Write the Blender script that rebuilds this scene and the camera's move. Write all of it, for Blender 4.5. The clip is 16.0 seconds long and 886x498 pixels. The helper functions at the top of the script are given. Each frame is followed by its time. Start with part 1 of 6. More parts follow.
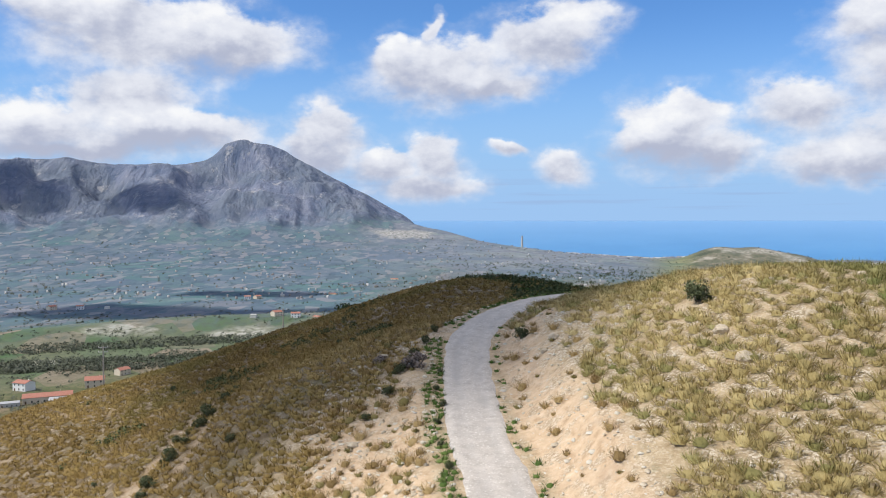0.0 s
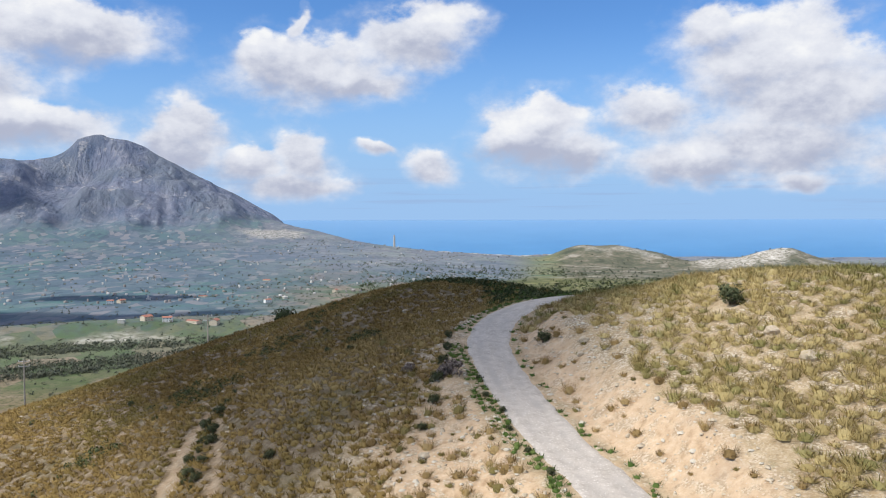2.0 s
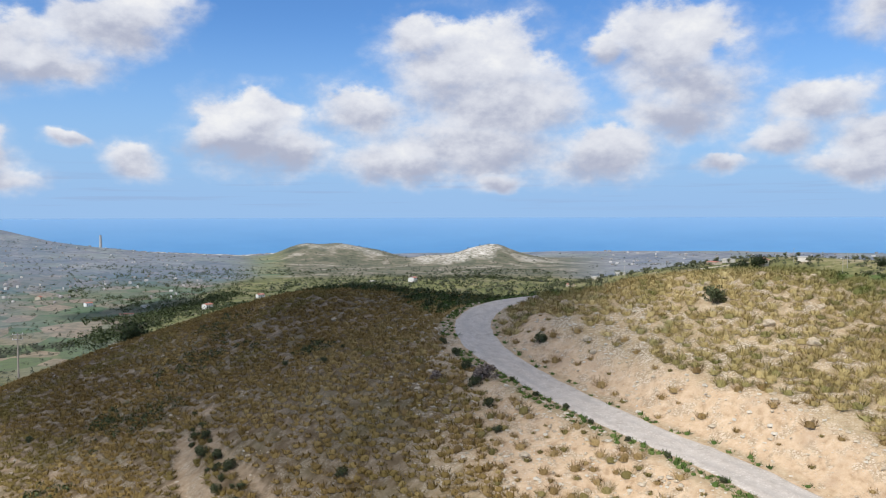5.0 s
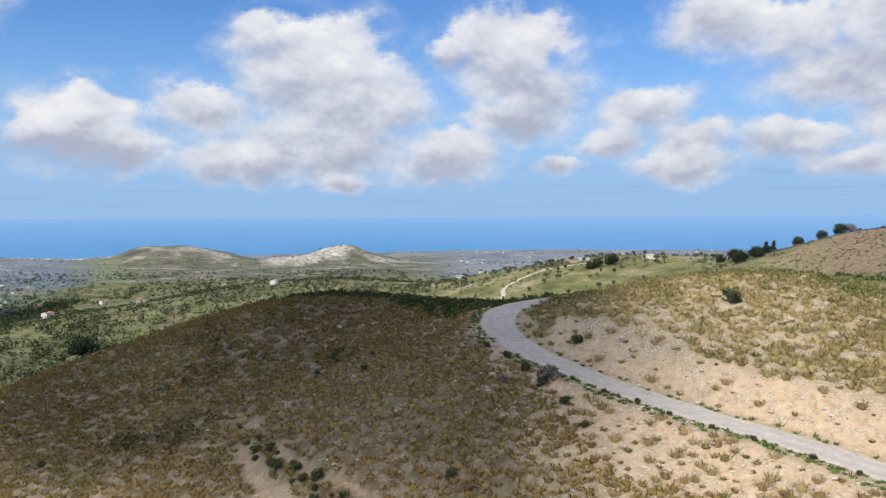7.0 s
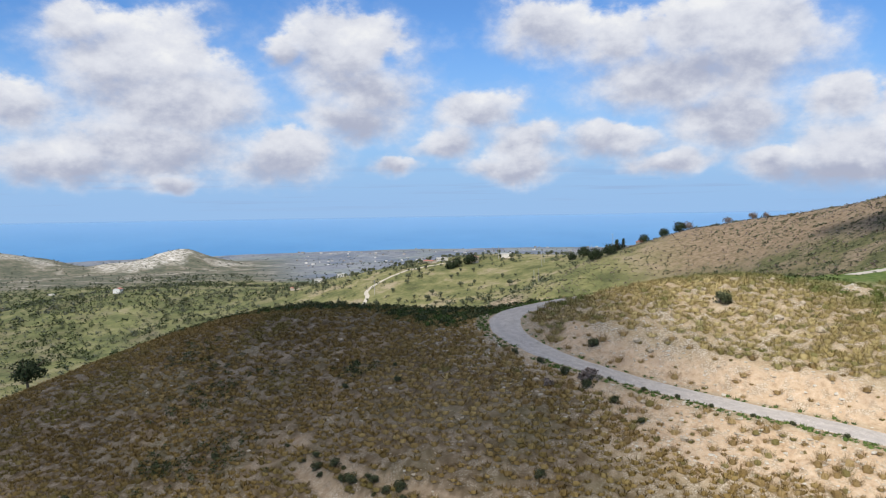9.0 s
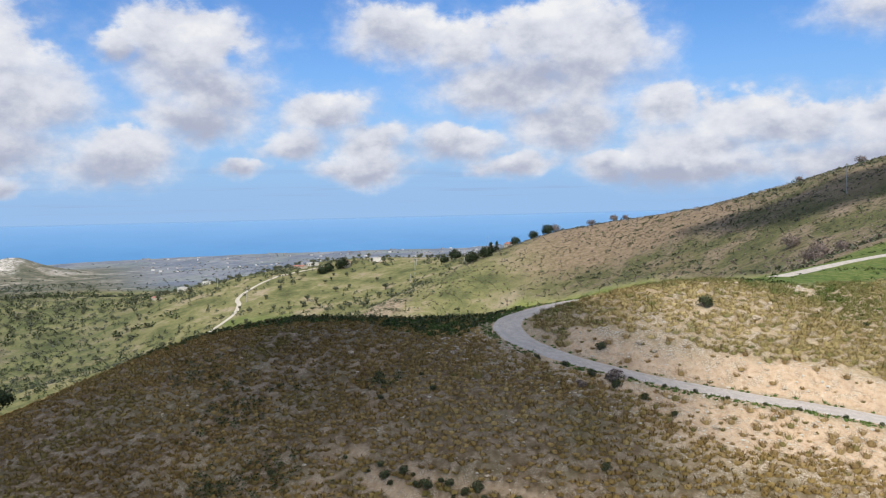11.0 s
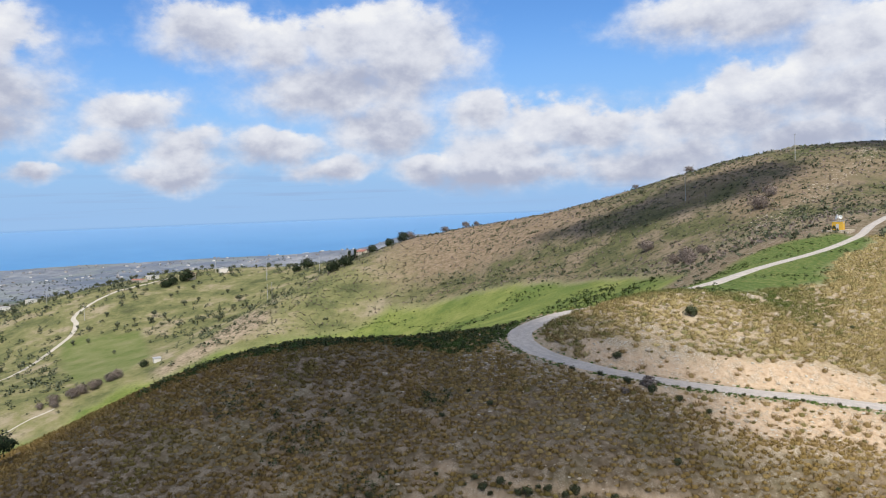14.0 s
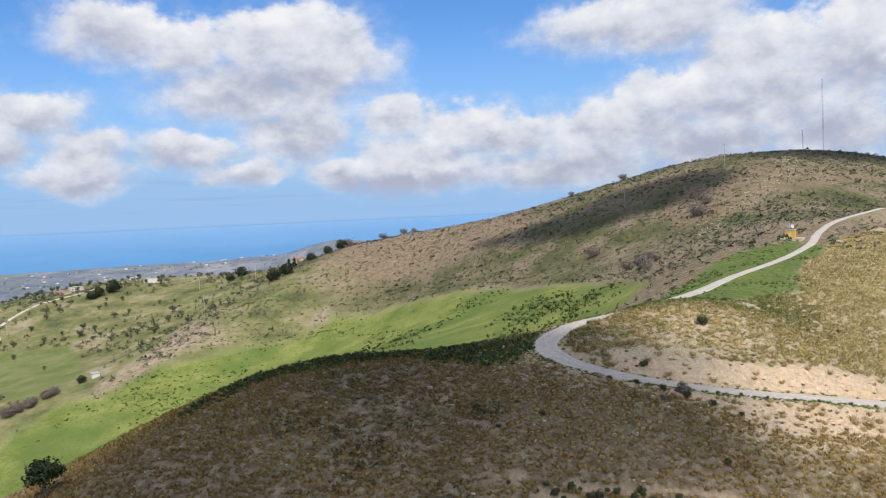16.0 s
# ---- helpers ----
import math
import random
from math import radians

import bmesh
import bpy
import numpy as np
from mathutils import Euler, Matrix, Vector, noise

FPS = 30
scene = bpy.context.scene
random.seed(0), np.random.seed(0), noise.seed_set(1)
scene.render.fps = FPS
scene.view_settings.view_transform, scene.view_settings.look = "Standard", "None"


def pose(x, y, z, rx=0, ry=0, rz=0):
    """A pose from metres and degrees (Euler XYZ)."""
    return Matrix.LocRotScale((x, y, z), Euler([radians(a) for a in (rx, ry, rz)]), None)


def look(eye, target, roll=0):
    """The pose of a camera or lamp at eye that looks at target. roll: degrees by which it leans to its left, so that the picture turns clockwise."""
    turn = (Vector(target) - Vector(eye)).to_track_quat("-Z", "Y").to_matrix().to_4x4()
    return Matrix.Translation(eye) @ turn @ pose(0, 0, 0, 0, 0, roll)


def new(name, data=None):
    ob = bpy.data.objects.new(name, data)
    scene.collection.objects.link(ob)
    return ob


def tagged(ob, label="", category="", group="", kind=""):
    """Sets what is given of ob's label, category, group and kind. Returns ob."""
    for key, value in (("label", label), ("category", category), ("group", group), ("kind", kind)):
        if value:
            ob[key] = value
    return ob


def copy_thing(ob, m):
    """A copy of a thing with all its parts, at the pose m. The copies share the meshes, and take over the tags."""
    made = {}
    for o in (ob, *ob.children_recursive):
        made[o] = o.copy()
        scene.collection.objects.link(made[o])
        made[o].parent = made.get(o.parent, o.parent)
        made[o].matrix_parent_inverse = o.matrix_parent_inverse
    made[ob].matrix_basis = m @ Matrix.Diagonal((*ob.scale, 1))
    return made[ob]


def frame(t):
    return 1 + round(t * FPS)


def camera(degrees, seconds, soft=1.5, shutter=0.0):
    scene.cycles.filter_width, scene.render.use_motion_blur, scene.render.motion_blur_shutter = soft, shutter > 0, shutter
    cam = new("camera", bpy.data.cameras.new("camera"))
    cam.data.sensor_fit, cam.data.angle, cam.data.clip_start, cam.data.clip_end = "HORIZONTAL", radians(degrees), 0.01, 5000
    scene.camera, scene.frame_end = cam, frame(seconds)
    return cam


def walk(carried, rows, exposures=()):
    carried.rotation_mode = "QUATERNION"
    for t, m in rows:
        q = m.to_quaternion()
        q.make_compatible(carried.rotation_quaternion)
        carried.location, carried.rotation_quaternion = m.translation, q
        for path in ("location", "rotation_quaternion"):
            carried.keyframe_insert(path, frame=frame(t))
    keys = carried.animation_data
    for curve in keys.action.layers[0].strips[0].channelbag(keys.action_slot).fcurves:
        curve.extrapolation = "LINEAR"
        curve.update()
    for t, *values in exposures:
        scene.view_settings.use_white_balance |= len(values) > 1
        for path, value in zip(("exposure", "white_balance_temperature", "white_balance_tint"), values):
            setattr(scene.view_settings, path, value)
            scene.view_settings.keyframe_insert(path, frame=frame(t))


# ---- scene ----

# ---- camera ----
cam = camera(58.9, 16.0, soft=1.0)
ROWS = [
    (0.0, 0.00, 0.00, 24.00, 0.01, -2.07, 0.05),
    (0.5, -3.21, 0.09, 24.13, -2.66, -2.08, 0.01),
    (1.0, -6.67, 0.24, 24.31, -5.09, -2.11, 0.03),
    (1.5, -10.36, 0.55, 24.47, -7.32, -2.11, 0.05),
    (2.0, -14.26, 0.98, 24.70, -9.56, -2.14, 0.12),
    (2.5, -18.30, 1.54, 24.92, -12.85, -2.17, 0.13),
    (3.0, -22.58, 2.25, 25.11, -16.72, -2.19, 0.16),
    (3.5, -27.08, 3.19, 25.35, -20.34, -2.23, 0.20),
    (4.0, -31.74, 4.41, 25.61, -23.71, -2.25, 0.22),
    (6.5, -56.09, 13.74, 26.91, -38.71, -2.36, 0.12),
    (7.0, -60.69, 16.46, 27.27, -41.27, -2.34, 0.28),
    (7.5, -65.17, 19.45, 27.72, -43.82, -2.35, 0.43),
    (8.0, -69.61, 22.57, 28.17, -46.87, -2.36, 0.61),
    (8.5, -73.85, 25.94, 28.62, -49.99, -2.39, 0.78),
    (9.0, -77.97, 29.50, 29.18, -52.99, -2.44, 0.93),
    (11.5, -97.13, 48.71, 32.01, -66.33, -2.52, 1.54),
    (12.0, -100.11, 52.84, 32.62, -68.67, -2.56, 1.68),
    (12.5, -102.85, 56.95, 33.19, -70.94, -2.58, 1.84),
    (13.0, -105.46, 61.17, 33.90, -73.04, -2.58, 1.95),
    (13.5, -107.97, 65.40, 34.74, -75.12, -2.60, 2.11),
    (14.0, -110.34, 69.65, 35.55, -76.91, -2.60, 2.22),
    (14.5, -112.71, 73.90, 36.33, -78.51, -2.60, 2.33),
    (15.0, -114.84, 78.01, 37.11, -80.06, -2.57, 2.41),
    (15.5, -116.85, 82.41, 37.90, -81.56, -2.55, 2.51),
    (16.0, -118.64, 86.87, 38.71, -83.00, -2.55, 2.62),
]
walk(cam, [(t, pose(x, y, z, 90 + pitch, roll, yaw)) for t, x, y, z, yaw, pitch, roll in ROWS],
     exposures=[(0.0, -0.04), (4.0, -0.12), (7.0, -0.15), (16.0, -0.12)])

# ---- world, sun ----
SUN_AZ, SUN_EL = -108.0, 50.0


def sky_blobs():
    """Banks of cumulus: bearing, height, half width, half height, in degrees."""
    west = [(0.2, 10.6, 5.3, 2.2), (-3.4, 11.3, 2.0, 1.8), (7.2, 12.6, 3.8, 1.9), (8.8, 13.9, 2.8, 1.7), (3.9, 9.8, 3.3, 1.0), (-0.6, 13.3, 0.6, 1.0),
            (-20.9, 12.5, 6.8, 2.5), (-14.6, 11.9, 4.2, 1.7), (-21.6, 8.0, 3.9, 2.2), (-27.4, 6.6, 2.9, 1.8), (-18.0, 5.9, 4.8, 1.3), (-24.5, 4.9, 5.1, 0.9),
            (-26.0, 13.6, 4.0, 1.2), (-7.9, 6.1, 2.8, 1.8), (-4.3, 3.9, 2.5, 1.1), (-0.6, 4.1, 2.1, 1.8), (-1.8, 2.5, 4.1, 0.8), (-9.1, 4.9, 2.4, 1.2),
            (8.8, 4.1, 1.8, 1.3), (5.0, 5.0, 1.4, 0.5), (-20.6, 5.7, 4.6, 1.5), (-26.5, 6.2, 4.0, 1.5)]
    middle = [(16.2, 6.0, 3.8, 2.4), (17.8, 7.2, 2.4, 1.8), (19.5, 4.8, 2.5, 1.4), (13.8, 5.7, 2.0, 1.2), (31.7, 11.0, 5.2, 3.1), (34.5, 8.2, 5.1, 3.1),
              (32.5, 5.1, 7.6, 2.0), (24.4, 7.6, 3.1, 1.8), (28.5, 13.0, 2.4, 1.5), (42.2, 4.5, 3.3, 1.9), (27.7, 3.9, 4.5, 1.2), (34.9, 2.8, 1.6, 0.6),
              (46.1, 11.8, 4.8, 2.7), (47.7, 9.4, 3.6, 2.8), (46.4, 7.1, 3.2, 1.6), (41.7, 11.7, 1.6, 1.1), (55.4, 7.4, 3.3, 1.6), (53.3, 5.2, 2.5, 1.0),
              (59.0, 5.1, 2.4, 1.6), (58.6, 3.5, 3.3, 1.0), (49.6, 3.6, 1.2, 0.7), (65.1, 4.9, 3.1, 1.1)]
    east = [(60.7, 12.9, 3.9, 2.1), (65.5, 12.1, 2.8, 1.9), (69.9, 12.0, 3.3, 2.3), (68.6, 9.3, 5.3, 2.4), (74.4, 11.1, 4.5, 3.5), (72.6, 6.4, 3.7, 2.4),
            (80.0, 6.9, 2.4, 1.4), (81.5, 4.0, 4.4, 2.0), (84.7, 6.2, 3.9, 1.6), (75.8, 3.1, 2.4, 0.9), (69.2, 3.5, 2.5, 0.8), (98.2, 12.5, 6.4, 2.0),
            (105.4, 9.8, 4.9, 2.2), (99.5, 7.4, 4.1, 1.7), (104.6, 6.6, 6.0, 2.2), (96.0, 5.4, 6.6, 2.0), (88.0, 5.4, 3.7, 1.4), (92.0, 3.2, 6.0, 1.4),
            (82.1, 2.9, 6.1, 1.1), (110.5, 9.5, 3.9, 3.8), (109.7, 4.6, 4.3, 2.2), (101.7, 4.2, 4.4, 1.5)]
    around = [(140, 12, 12, 5), (-60, 14, 12, 4), (165, 25, 14, 7), (-95, 20, 12, 5), (-40, 8, 6, 3), (124, 7, 7, 4), (-160, 16, 10, 4),
              (150, 40, 34, 11), (-150, 38, 32, 11), (-75, 44, 26, 10), (80, 42, 34, 10), (10, 38, 30, 9), (-30, 28, 16, 6), (60, 28, 18, 6), (115, 26, 16, 6), (-128, 27, 14, 6), (0, 62, 60, 10), (110, 66, 70, 9), (-120, 64, 50, 9)]
    return west + middle + east + around


def build_world():
    world = bpy.data.worlds.new("sky")
    scene.world = world
    world.use_nodes = True
    nt = world.node_tree
    nt.nodes.clear()

    def node(kind, **sets):
        n = nt.nodes.new(kind)
        for k, v in sets.items():
            if k == "op":
                n.operation = v
            elif k.startswith("in_"):
                n.inputs[int(k[3:])].default_value = v
        return n

    def math_node(op, a, b=None, c=None, clamp=False):
        n = nt.nodes.new("ShaderNodeMath")
        n.operation, n.use_clamp = op, clamp
        for i, v in enumerate((a, b, c)):
            if v is None:
                continue
            if isinstance(v, (int, float)):
                n.inputs[i].default_value = v
            else:
                nt.links.new(v, n.inputs[i])
        return n.outputs[0]

    def smooth(v, lo, hi):
        n = nt.nodes.new("ShaderNodeMapRange")
        n.interpolation_type = "SMOOTHSTEP"
        nt.links.new(v, n.inputs[0])
        n.inputs[1].default_value, n.inputs[2].default_value = lo, hi
        return n.outputs[0]

    def mix(f, a, b):
        n = nt.nodes.new("ShaderNodeMix")
        n.data_type = "RGBA"
        nt.links.new(f, n.inputs[0])
        for i, v in ((6, a), (7, b)):
            if isinstance(v, tuple):
                n.inputs[i].default_value = (*v, 1)
            else:
                nt.links.new(v, n.inputs[i])
        return n.outputs[2]

    coord = node("ShaderNodeTexCoord")
    way = coord.outputs["Generated"]
    sep = node("ShaderNodeSeparateXYZ")
    nt.links.new(way, sep.inputs[0])
    az = math_node("MULTIPLY", math_node("ARCTAN2", sep.outputs[0], sep.outputs[1]), 57.29578)
    el = math_node("MULTIPLY", math_node("ARCSINE", sep.outputs[2]), 57.29578)

    def noise_node(scale, detail, rough, offset=(0, 0, 0)):
        m = node("ShaderNodeMapping")
        nt.links.new(way, m.inputs[0])
        m.inputs[1].default_value = offset
        m.inputs[3].default_value = (1, 1, 1.5)
        n = node("ShaderNodeTexNoise")
        nt.links.new(m.outputs[0], n.inputs["Vector"])
        n.inputs["Scale"].default_value, n.inputs["Detail"].default_value, n.inputs["Roughness"].default_value = scale, detail, rough
        return n

    warp = noise_node(9, 4, 0.6)
    shift = nt.nodes.new("ShaderNodeVectorMath")
    shift.operation = "MULTIPLY_ADD"
    nt.links.new(warp.outputs["Color"], shift.inputs[0])
    shift.inputs[1].default_value, shift.inputs[2].default_value = (5.0, 3.4, 0), (-2.5, -1.7, 0)
    flat = node("ShaderNodeCombineXYZ")
    nt.links.new(az, flat.inputs[0])
    nt.links.new(el, flat.inputs[1])
    spot = nt.nodes.new("ShaderNodeVectorMath")
    spot.operation = "ADD"
    nt.links.new(flat.outputs[0], spot.inputs[0])
    nt.links.new(shift.outputs[0], spot.inputs[1])
    spot = spot.outputs[0]
    nearest, lift = None, None
    for a, e, w, h in sky_blobs():
        w, h = 1.2 * w, 1.2 * h
        here = spot
        if nearest is not None:
            # a faint drift from bank to bank keeps the sums in order
            here = nt.nodes.new("ShaderNodeVectorMath")
            here.operation = "MULTIPLY_ADD"
            nt.links.new(nearest, here.inputs[0])
            here.inputs[1].default_value = (0.0001, 0, 0)
            nt.links.new(spot, here.inputs[2])
            here = here.outputs[0]
        v = nt.nodes.new("ShaderNodeVectorMath")
        v.operation = "MULTIPLY_ADD"
        nt.links.new(here, v.inputs[0])
        v.inputs[1].default_value, v.inputs[2].default_value = (1 / w, 1 / h, 0), (-a / w, -e / h, 0)
        ln = nt.nodes.new("ShaderNodeVectorMath")
        ln.operation = "LENGTH"
        nt.links.new(v.outputs[0], ln.inputs[0])
        d = ln.outputs["Value"]
        s = node("ShaderNodeSeparateXYZ")
        nt.links.new(v.outputs[0], s.inputs[0])
        inside = math_node("SUBTRACT", 1.25, d, clamp=True)
        part_lift = math_node("MULTIPLY", inside, s.outputs[1])
        nearest = d if nearest is None else math_node("SMOOTH_MIN", nearest, d, 0.25)
        lift = part_lift if lift is None else math_node("ADD", lift, part_lift)
    fine = noise_node(17, 7, 0.58)
    knobs = noise_node(44, 5, 0.55)
    body = math_node("ADD", math_node("SUBTRACT", 1.0, nearest), math_node("MULTIPLY", math_node("SUBTRACT", fine.outputs[0], 0.5), 1.25))
    body = math_node("ADD", body, math_node("MULTIPLY", math_node("SUBTRACT", knobs.outputs[0], 0.5), 0.28))
    crisp, faint = smooth(body, -0.08, 0.30), smooth(body, -0.40, 0.62)
    head = smooth(lift, -0.15, 0.45)
    blend = nt.nodes.new("ShaderNodeMix")
    nt.links.new(head, blend.inputs[0])
    nt.links.new(faint, blend.inputs[2])
    nt.links.new(crisp, blend.inputs[3])
    cover = blend.outputs[0]
    # light on the clouds: bright heads, grey-blue bases
    sunward = noise_node(17, 7, 0.58, (-0.016, -0.012, 0.03))
    knobs_sunward = noise_node(44, 5, 0.55, (-0.007, -0.005, 0.013))
    relief = math_node("MULTIPLY", math_node("SUBTRACT", fine.outputs[0], sunward.outputs[0]), 1.8)
    relief = math_node("ADD", relief, math_node("MULTIPLY", math_node("SUBTRACT", knobs.outputs[0], knobs_sunward.outputs[0]), 0.55))
    bright = math_node("ADD", math_node("MULTIPLY", lift, 0.95), relief)
    bright = math_node("ADD", bright, math_node("MULTIPLY", smooth(body, 0.9, 0.1), 0.22))
    cloud = mix(smooth(bright, -0.65, 0.6), (0.47, 0.51, 0.65), (0.83, 0.855, 0.93))
    cloud = mix(smooth(bright, 0.42, 0.95), cloud, (0.97, 0.98, 1.0))
    sky = node("ShaderNodeTexSky")
    sky.sky_type = "NISHITA"
    sky.sun_disc = False
    sky.sun_elevation, sky.sun_rotation = radians(SUN_EL), radians(SUN_AZ)
    sky.altitude, sky.air_density, sky.dust_density, sky.ozone_density = 300, 1.0, 0.4, 2.0
    scaled = nt.nodes.new("ShaderNodeVectorMath")
    scaled.operation = "MULTIPLY"
    nt.links.new(sky.outputs[0], scaled.inputs[0])
    scaled.inputs[1].default_value = (0.70 * SKY_GAIN, 1.10 * SKY_GAIN, 1.58 * SKY_GAIN)
    zenith = nt.nodes.new("ShaderNodeVectorMath")
    zenith.operation = "SCALE"
    nt.links.new(scaled.outputs[0], zenith.inputs[0])
    nt.links.new(math_node("SUBTRACT", 1.0, math_node("MULTIPLY", smooth(el, 16.0, 45.0), 0.5)), zenith.inputs[3])
    haze = mix(smooth(el, 15.0, 0.3), zenith.outputs[0], (0.355, 0.575, 0.905))
    # faint streaks of stratus low over the sea
    m = node("ShaderNodeMapping")
    nt.links.new(way, m.inputs[0])
    m.inputs[3].default_value = (2.2, 2.2, 60)
    streak = node("ShaderNodeTexNoise")
    nt.links.new(m.outputs[0], streak.inputs["Vector"])
    streak.inputs["Scale"].default_value, streak.inputs["Detail"].default_value = 2.4, 5
    low = math_node("MULTIPLY", smooth(streak.outputs[0], 0.5, 0.68), math_node("MULTIPLY", smooth(el, 0.2, 1.2), smooth(el, 4.5, 2.2)))
    haze = mix(math_node("MULTIPLY", low, 0.4), haze, (0.33, 0.45, 0.70))
    clouds = mix(math_node("MULTIPLY", cover, smooth(el, 0.2, 2.2)), haze, cloud)
    sea = mix(smooth(el, -0.5, -0.05), (0.24, 0.46, 0.82), (0.31, 0.53, 0.86))
    whole = mix(smooth(el, -0.12, 0.02), sea, clouds)
    back = node("ShaderNodeBackground")
    nt.links.new(whole, back.inputs[0])
    back.inputs[1].default_value = 1.0
    out = node("ShaderNodeOutputWorld")
    nt.links.new(back.outputs[0], out.inputs[0])


SKY_GAIN = 0.10
build_world()
sun_data = bpy.data.lights.new("sun", "SUN")
sun_data.energy, sun_data.angle, sun_data.color = 4.3, radians(0.6), (1.0, 0.94, 0.84)
sun = new("sun", sun_data)
sun_dir = Vector((math.sin(radians(SUN_AZ)) * math.cos(radians(SUN_EL)), math.cos(radians(SUN_AZ)) * math.cos(radians(SUN_EL)), math.sin(radians(SUN_EL))))
sun.matrix_world = look(Vector((0, 0, 300)) + sun_dir * 100, (0, 0, 300))

# ---- shape of the land ----
# hills: x, y, height, half widths along and across, turn
HILLS = [
    (520.0, 880.0, 36.00, 150.0, 120.0, 0.00),
    (360.0, 930.0, 18.00, 130.0, 120.0, 0.00),
    (230.0, 980.0, 6.00, 110.0, 100.0, 0.00),
    (550.6, -156.1, 151.57, 160.2, 163.9, -0.15),
    (597.4, 209.8, 88.39, 128.4, 152.3, -0.29),
    (656.8, 543.2, 72.80, 131.1, 151.8, 0.46),
    (376.6, 0.5, 72.13, 101.8, 162.8, -0.34),
    (171.5, 185.5, 48.51, 107.0, 70.2, -0.11),
    (389.7, 297.7, 34.27, 97.8, 48.7, -0.32),
    (470.7, 544.8, 25.01, 71.8, 109.6, -0.15),
    (292.5, 435.7, 28.32, 98.7, 74.3, -0.35),
]
# the near hill, and the foot of its far side
SPUR = [
    (147.8, -15.5, 106.32, 110.3, 104.9, -0.13),
    (9.2, 94.4, 90.16, 67.4, 51.8, -0.87),
    (34.1, 67.0, 6.56, 16.7, 21.1, -1.39),
    (131.4, 27.1, 3.17, 23.3, 21.0, -0.36),
    (-83.4, 97.6, 39.26, 30.9, 56.8, -0.07),
    (-39.7, 2.6, 32.42, 36.3, 34.6, -0.08),
    (41.0, 98.9, 5.85, 29.4, 13.1, -0.29),
    (-41.8, 154.4, 13.99, 107.7, 30.5, 0.41),
    (2.5, 118.8, 4.91, 19.4, 14.0, 0.44),
    (3.6, 60.2, -4.94, 13.0, 10.6, -1.96),
    (36.1, 78.7, -3.80, 10.1, 20.7, 0.28),
    (16.8, 59.4, -5.05, 33.7, 13.6, -1.19),
    (22.1, 103.5, -19.61, 48.4, 22.8, -0.30),
    (49.1, 66.4, -11.50, 23.7, 27.7, 1.84),
]
FOOT = [
    (-76.6, 206.7, 27.57, 22.7, 22.9, 0.03),
    (-34.6, 188.5, 22.39, 30.3, 18.1, 0.14),
    (-10.1, 155.2, 12.27, 33.4, 27.9, 0.04),
    (-18.0, 159.0, -0.60, 11.7, 9.0, 0.05),
    (-14.2, 155.6, -2.16, 16.0, 9.0, -0.46),
]
# centre line of the dirt road
ROAD = [
    (3.3, 35.6, 7.4),
    (3.3, 45.2, 8.6),
    (2.4, 52.0, 9.4),
    (2.1, 61.2, 10.5),
    (2.1, 68.3, 11.6),
    (2.8, 75.5, 12.9),
    (6.0, 82.5, 14.3),
    (11.7, 86.4, 15.5),
    (19.4, 86.0, 16.1),
    (30.1, 80.6, 16.9),
    (45.6, 70.4, 16.7),
    (61.0, 54.0, 18.4),
    (79.5, 40.0, 20.5),
    (100.9, 23.0, 22.5),
    (123.6, 8.3, 24.9),
    (146.1, -1.8, 27.3),
    (170.2, -16.1, 30.1),
    (193.0, -40.1, 33.5),
]
ROAD_HALF = 2.1

PX, PY = -60.0, 40.0


def hash2(ix, iy, seed):
    n = (ix.astype(np.int64) * 374761393 + iy.astype(np.int64) * 668265263 + seed * 1274126177) & 0xFFFFFFFF
    n = ((n ^ (n >> 13)) * 1274126177) & 0xFFFFFFFF
    return ((n ^ (n >> 16)) & 0xFFFF) / 65535.0


def vnoise(x, y, seed=0):
    """Smooth value noise, -1 to 1."""
    ix, iy = np.floor(x), np.floor(y)
    fx, fy = x - ix, y - iy
    fx, fy = fx * fx * (3 - 2 * fx), fy * fy * (3 - 2 * fy)
    a, b = hash2(ix, iy, seed), hash2(ix + 1, iy, seed)
    c, d = hash2(ix, iy + 1, seed), hash2(ix + 1, iy + 1, seed)
    return 2 * ((a * (1 - fx) + b * fx) * (1 - fy) + (c * (1 - fx) + d * fx) * fy) - 1


def fbm(x, y, octaves=4, seed=0):
    out, amp = 0.0, 1.0
    for o in range(octaves):
        out = out + amp * vnoise(x * 2 ** o, y * 2 ** o, seed + o)
        amp *= 0.5
    return out / (2 - 2 ** (1 - octaves))


def ridged(x, y, octaves=4, seed=0):
    out, amp = 0.0, 1.0
    for o in range(octaves):
        out = out + amp * (1 - 2 * np.abs(vnoise(x * 2 ** o, y * 2 ** o, seed + o)))
        amp *= 0.5
    return out / (2 - 2 ** (1 - octaves))


def step(a, b, v):
    k = np.clip((v - a) / (b - a), 0, 1)
    return k * k * (3 - 2 * k)


def catmull(points, n=12):
    c = np.array(points, float)
    q = np.vstack([2 * c[0] - c[1], c, 2 * c[-1] - c[-2]])
    out = []
    for i in range(1, len(q) - 2):
        t = np.linspace(0, 1, n, endpoint=False)[:, None]
        a, b, e, d = q[i - 1:i + 3]
        out.append(0.5 * (2 * b + (e - a) * t + (2 * a - 5 * b + 4 * e - d) * t * t + (-a + 3 * b - 3 * e + d) * t ** 3))
    return np.vstack(out + [c[-1:]])


ROAD_LINE = catmull(ROAD)
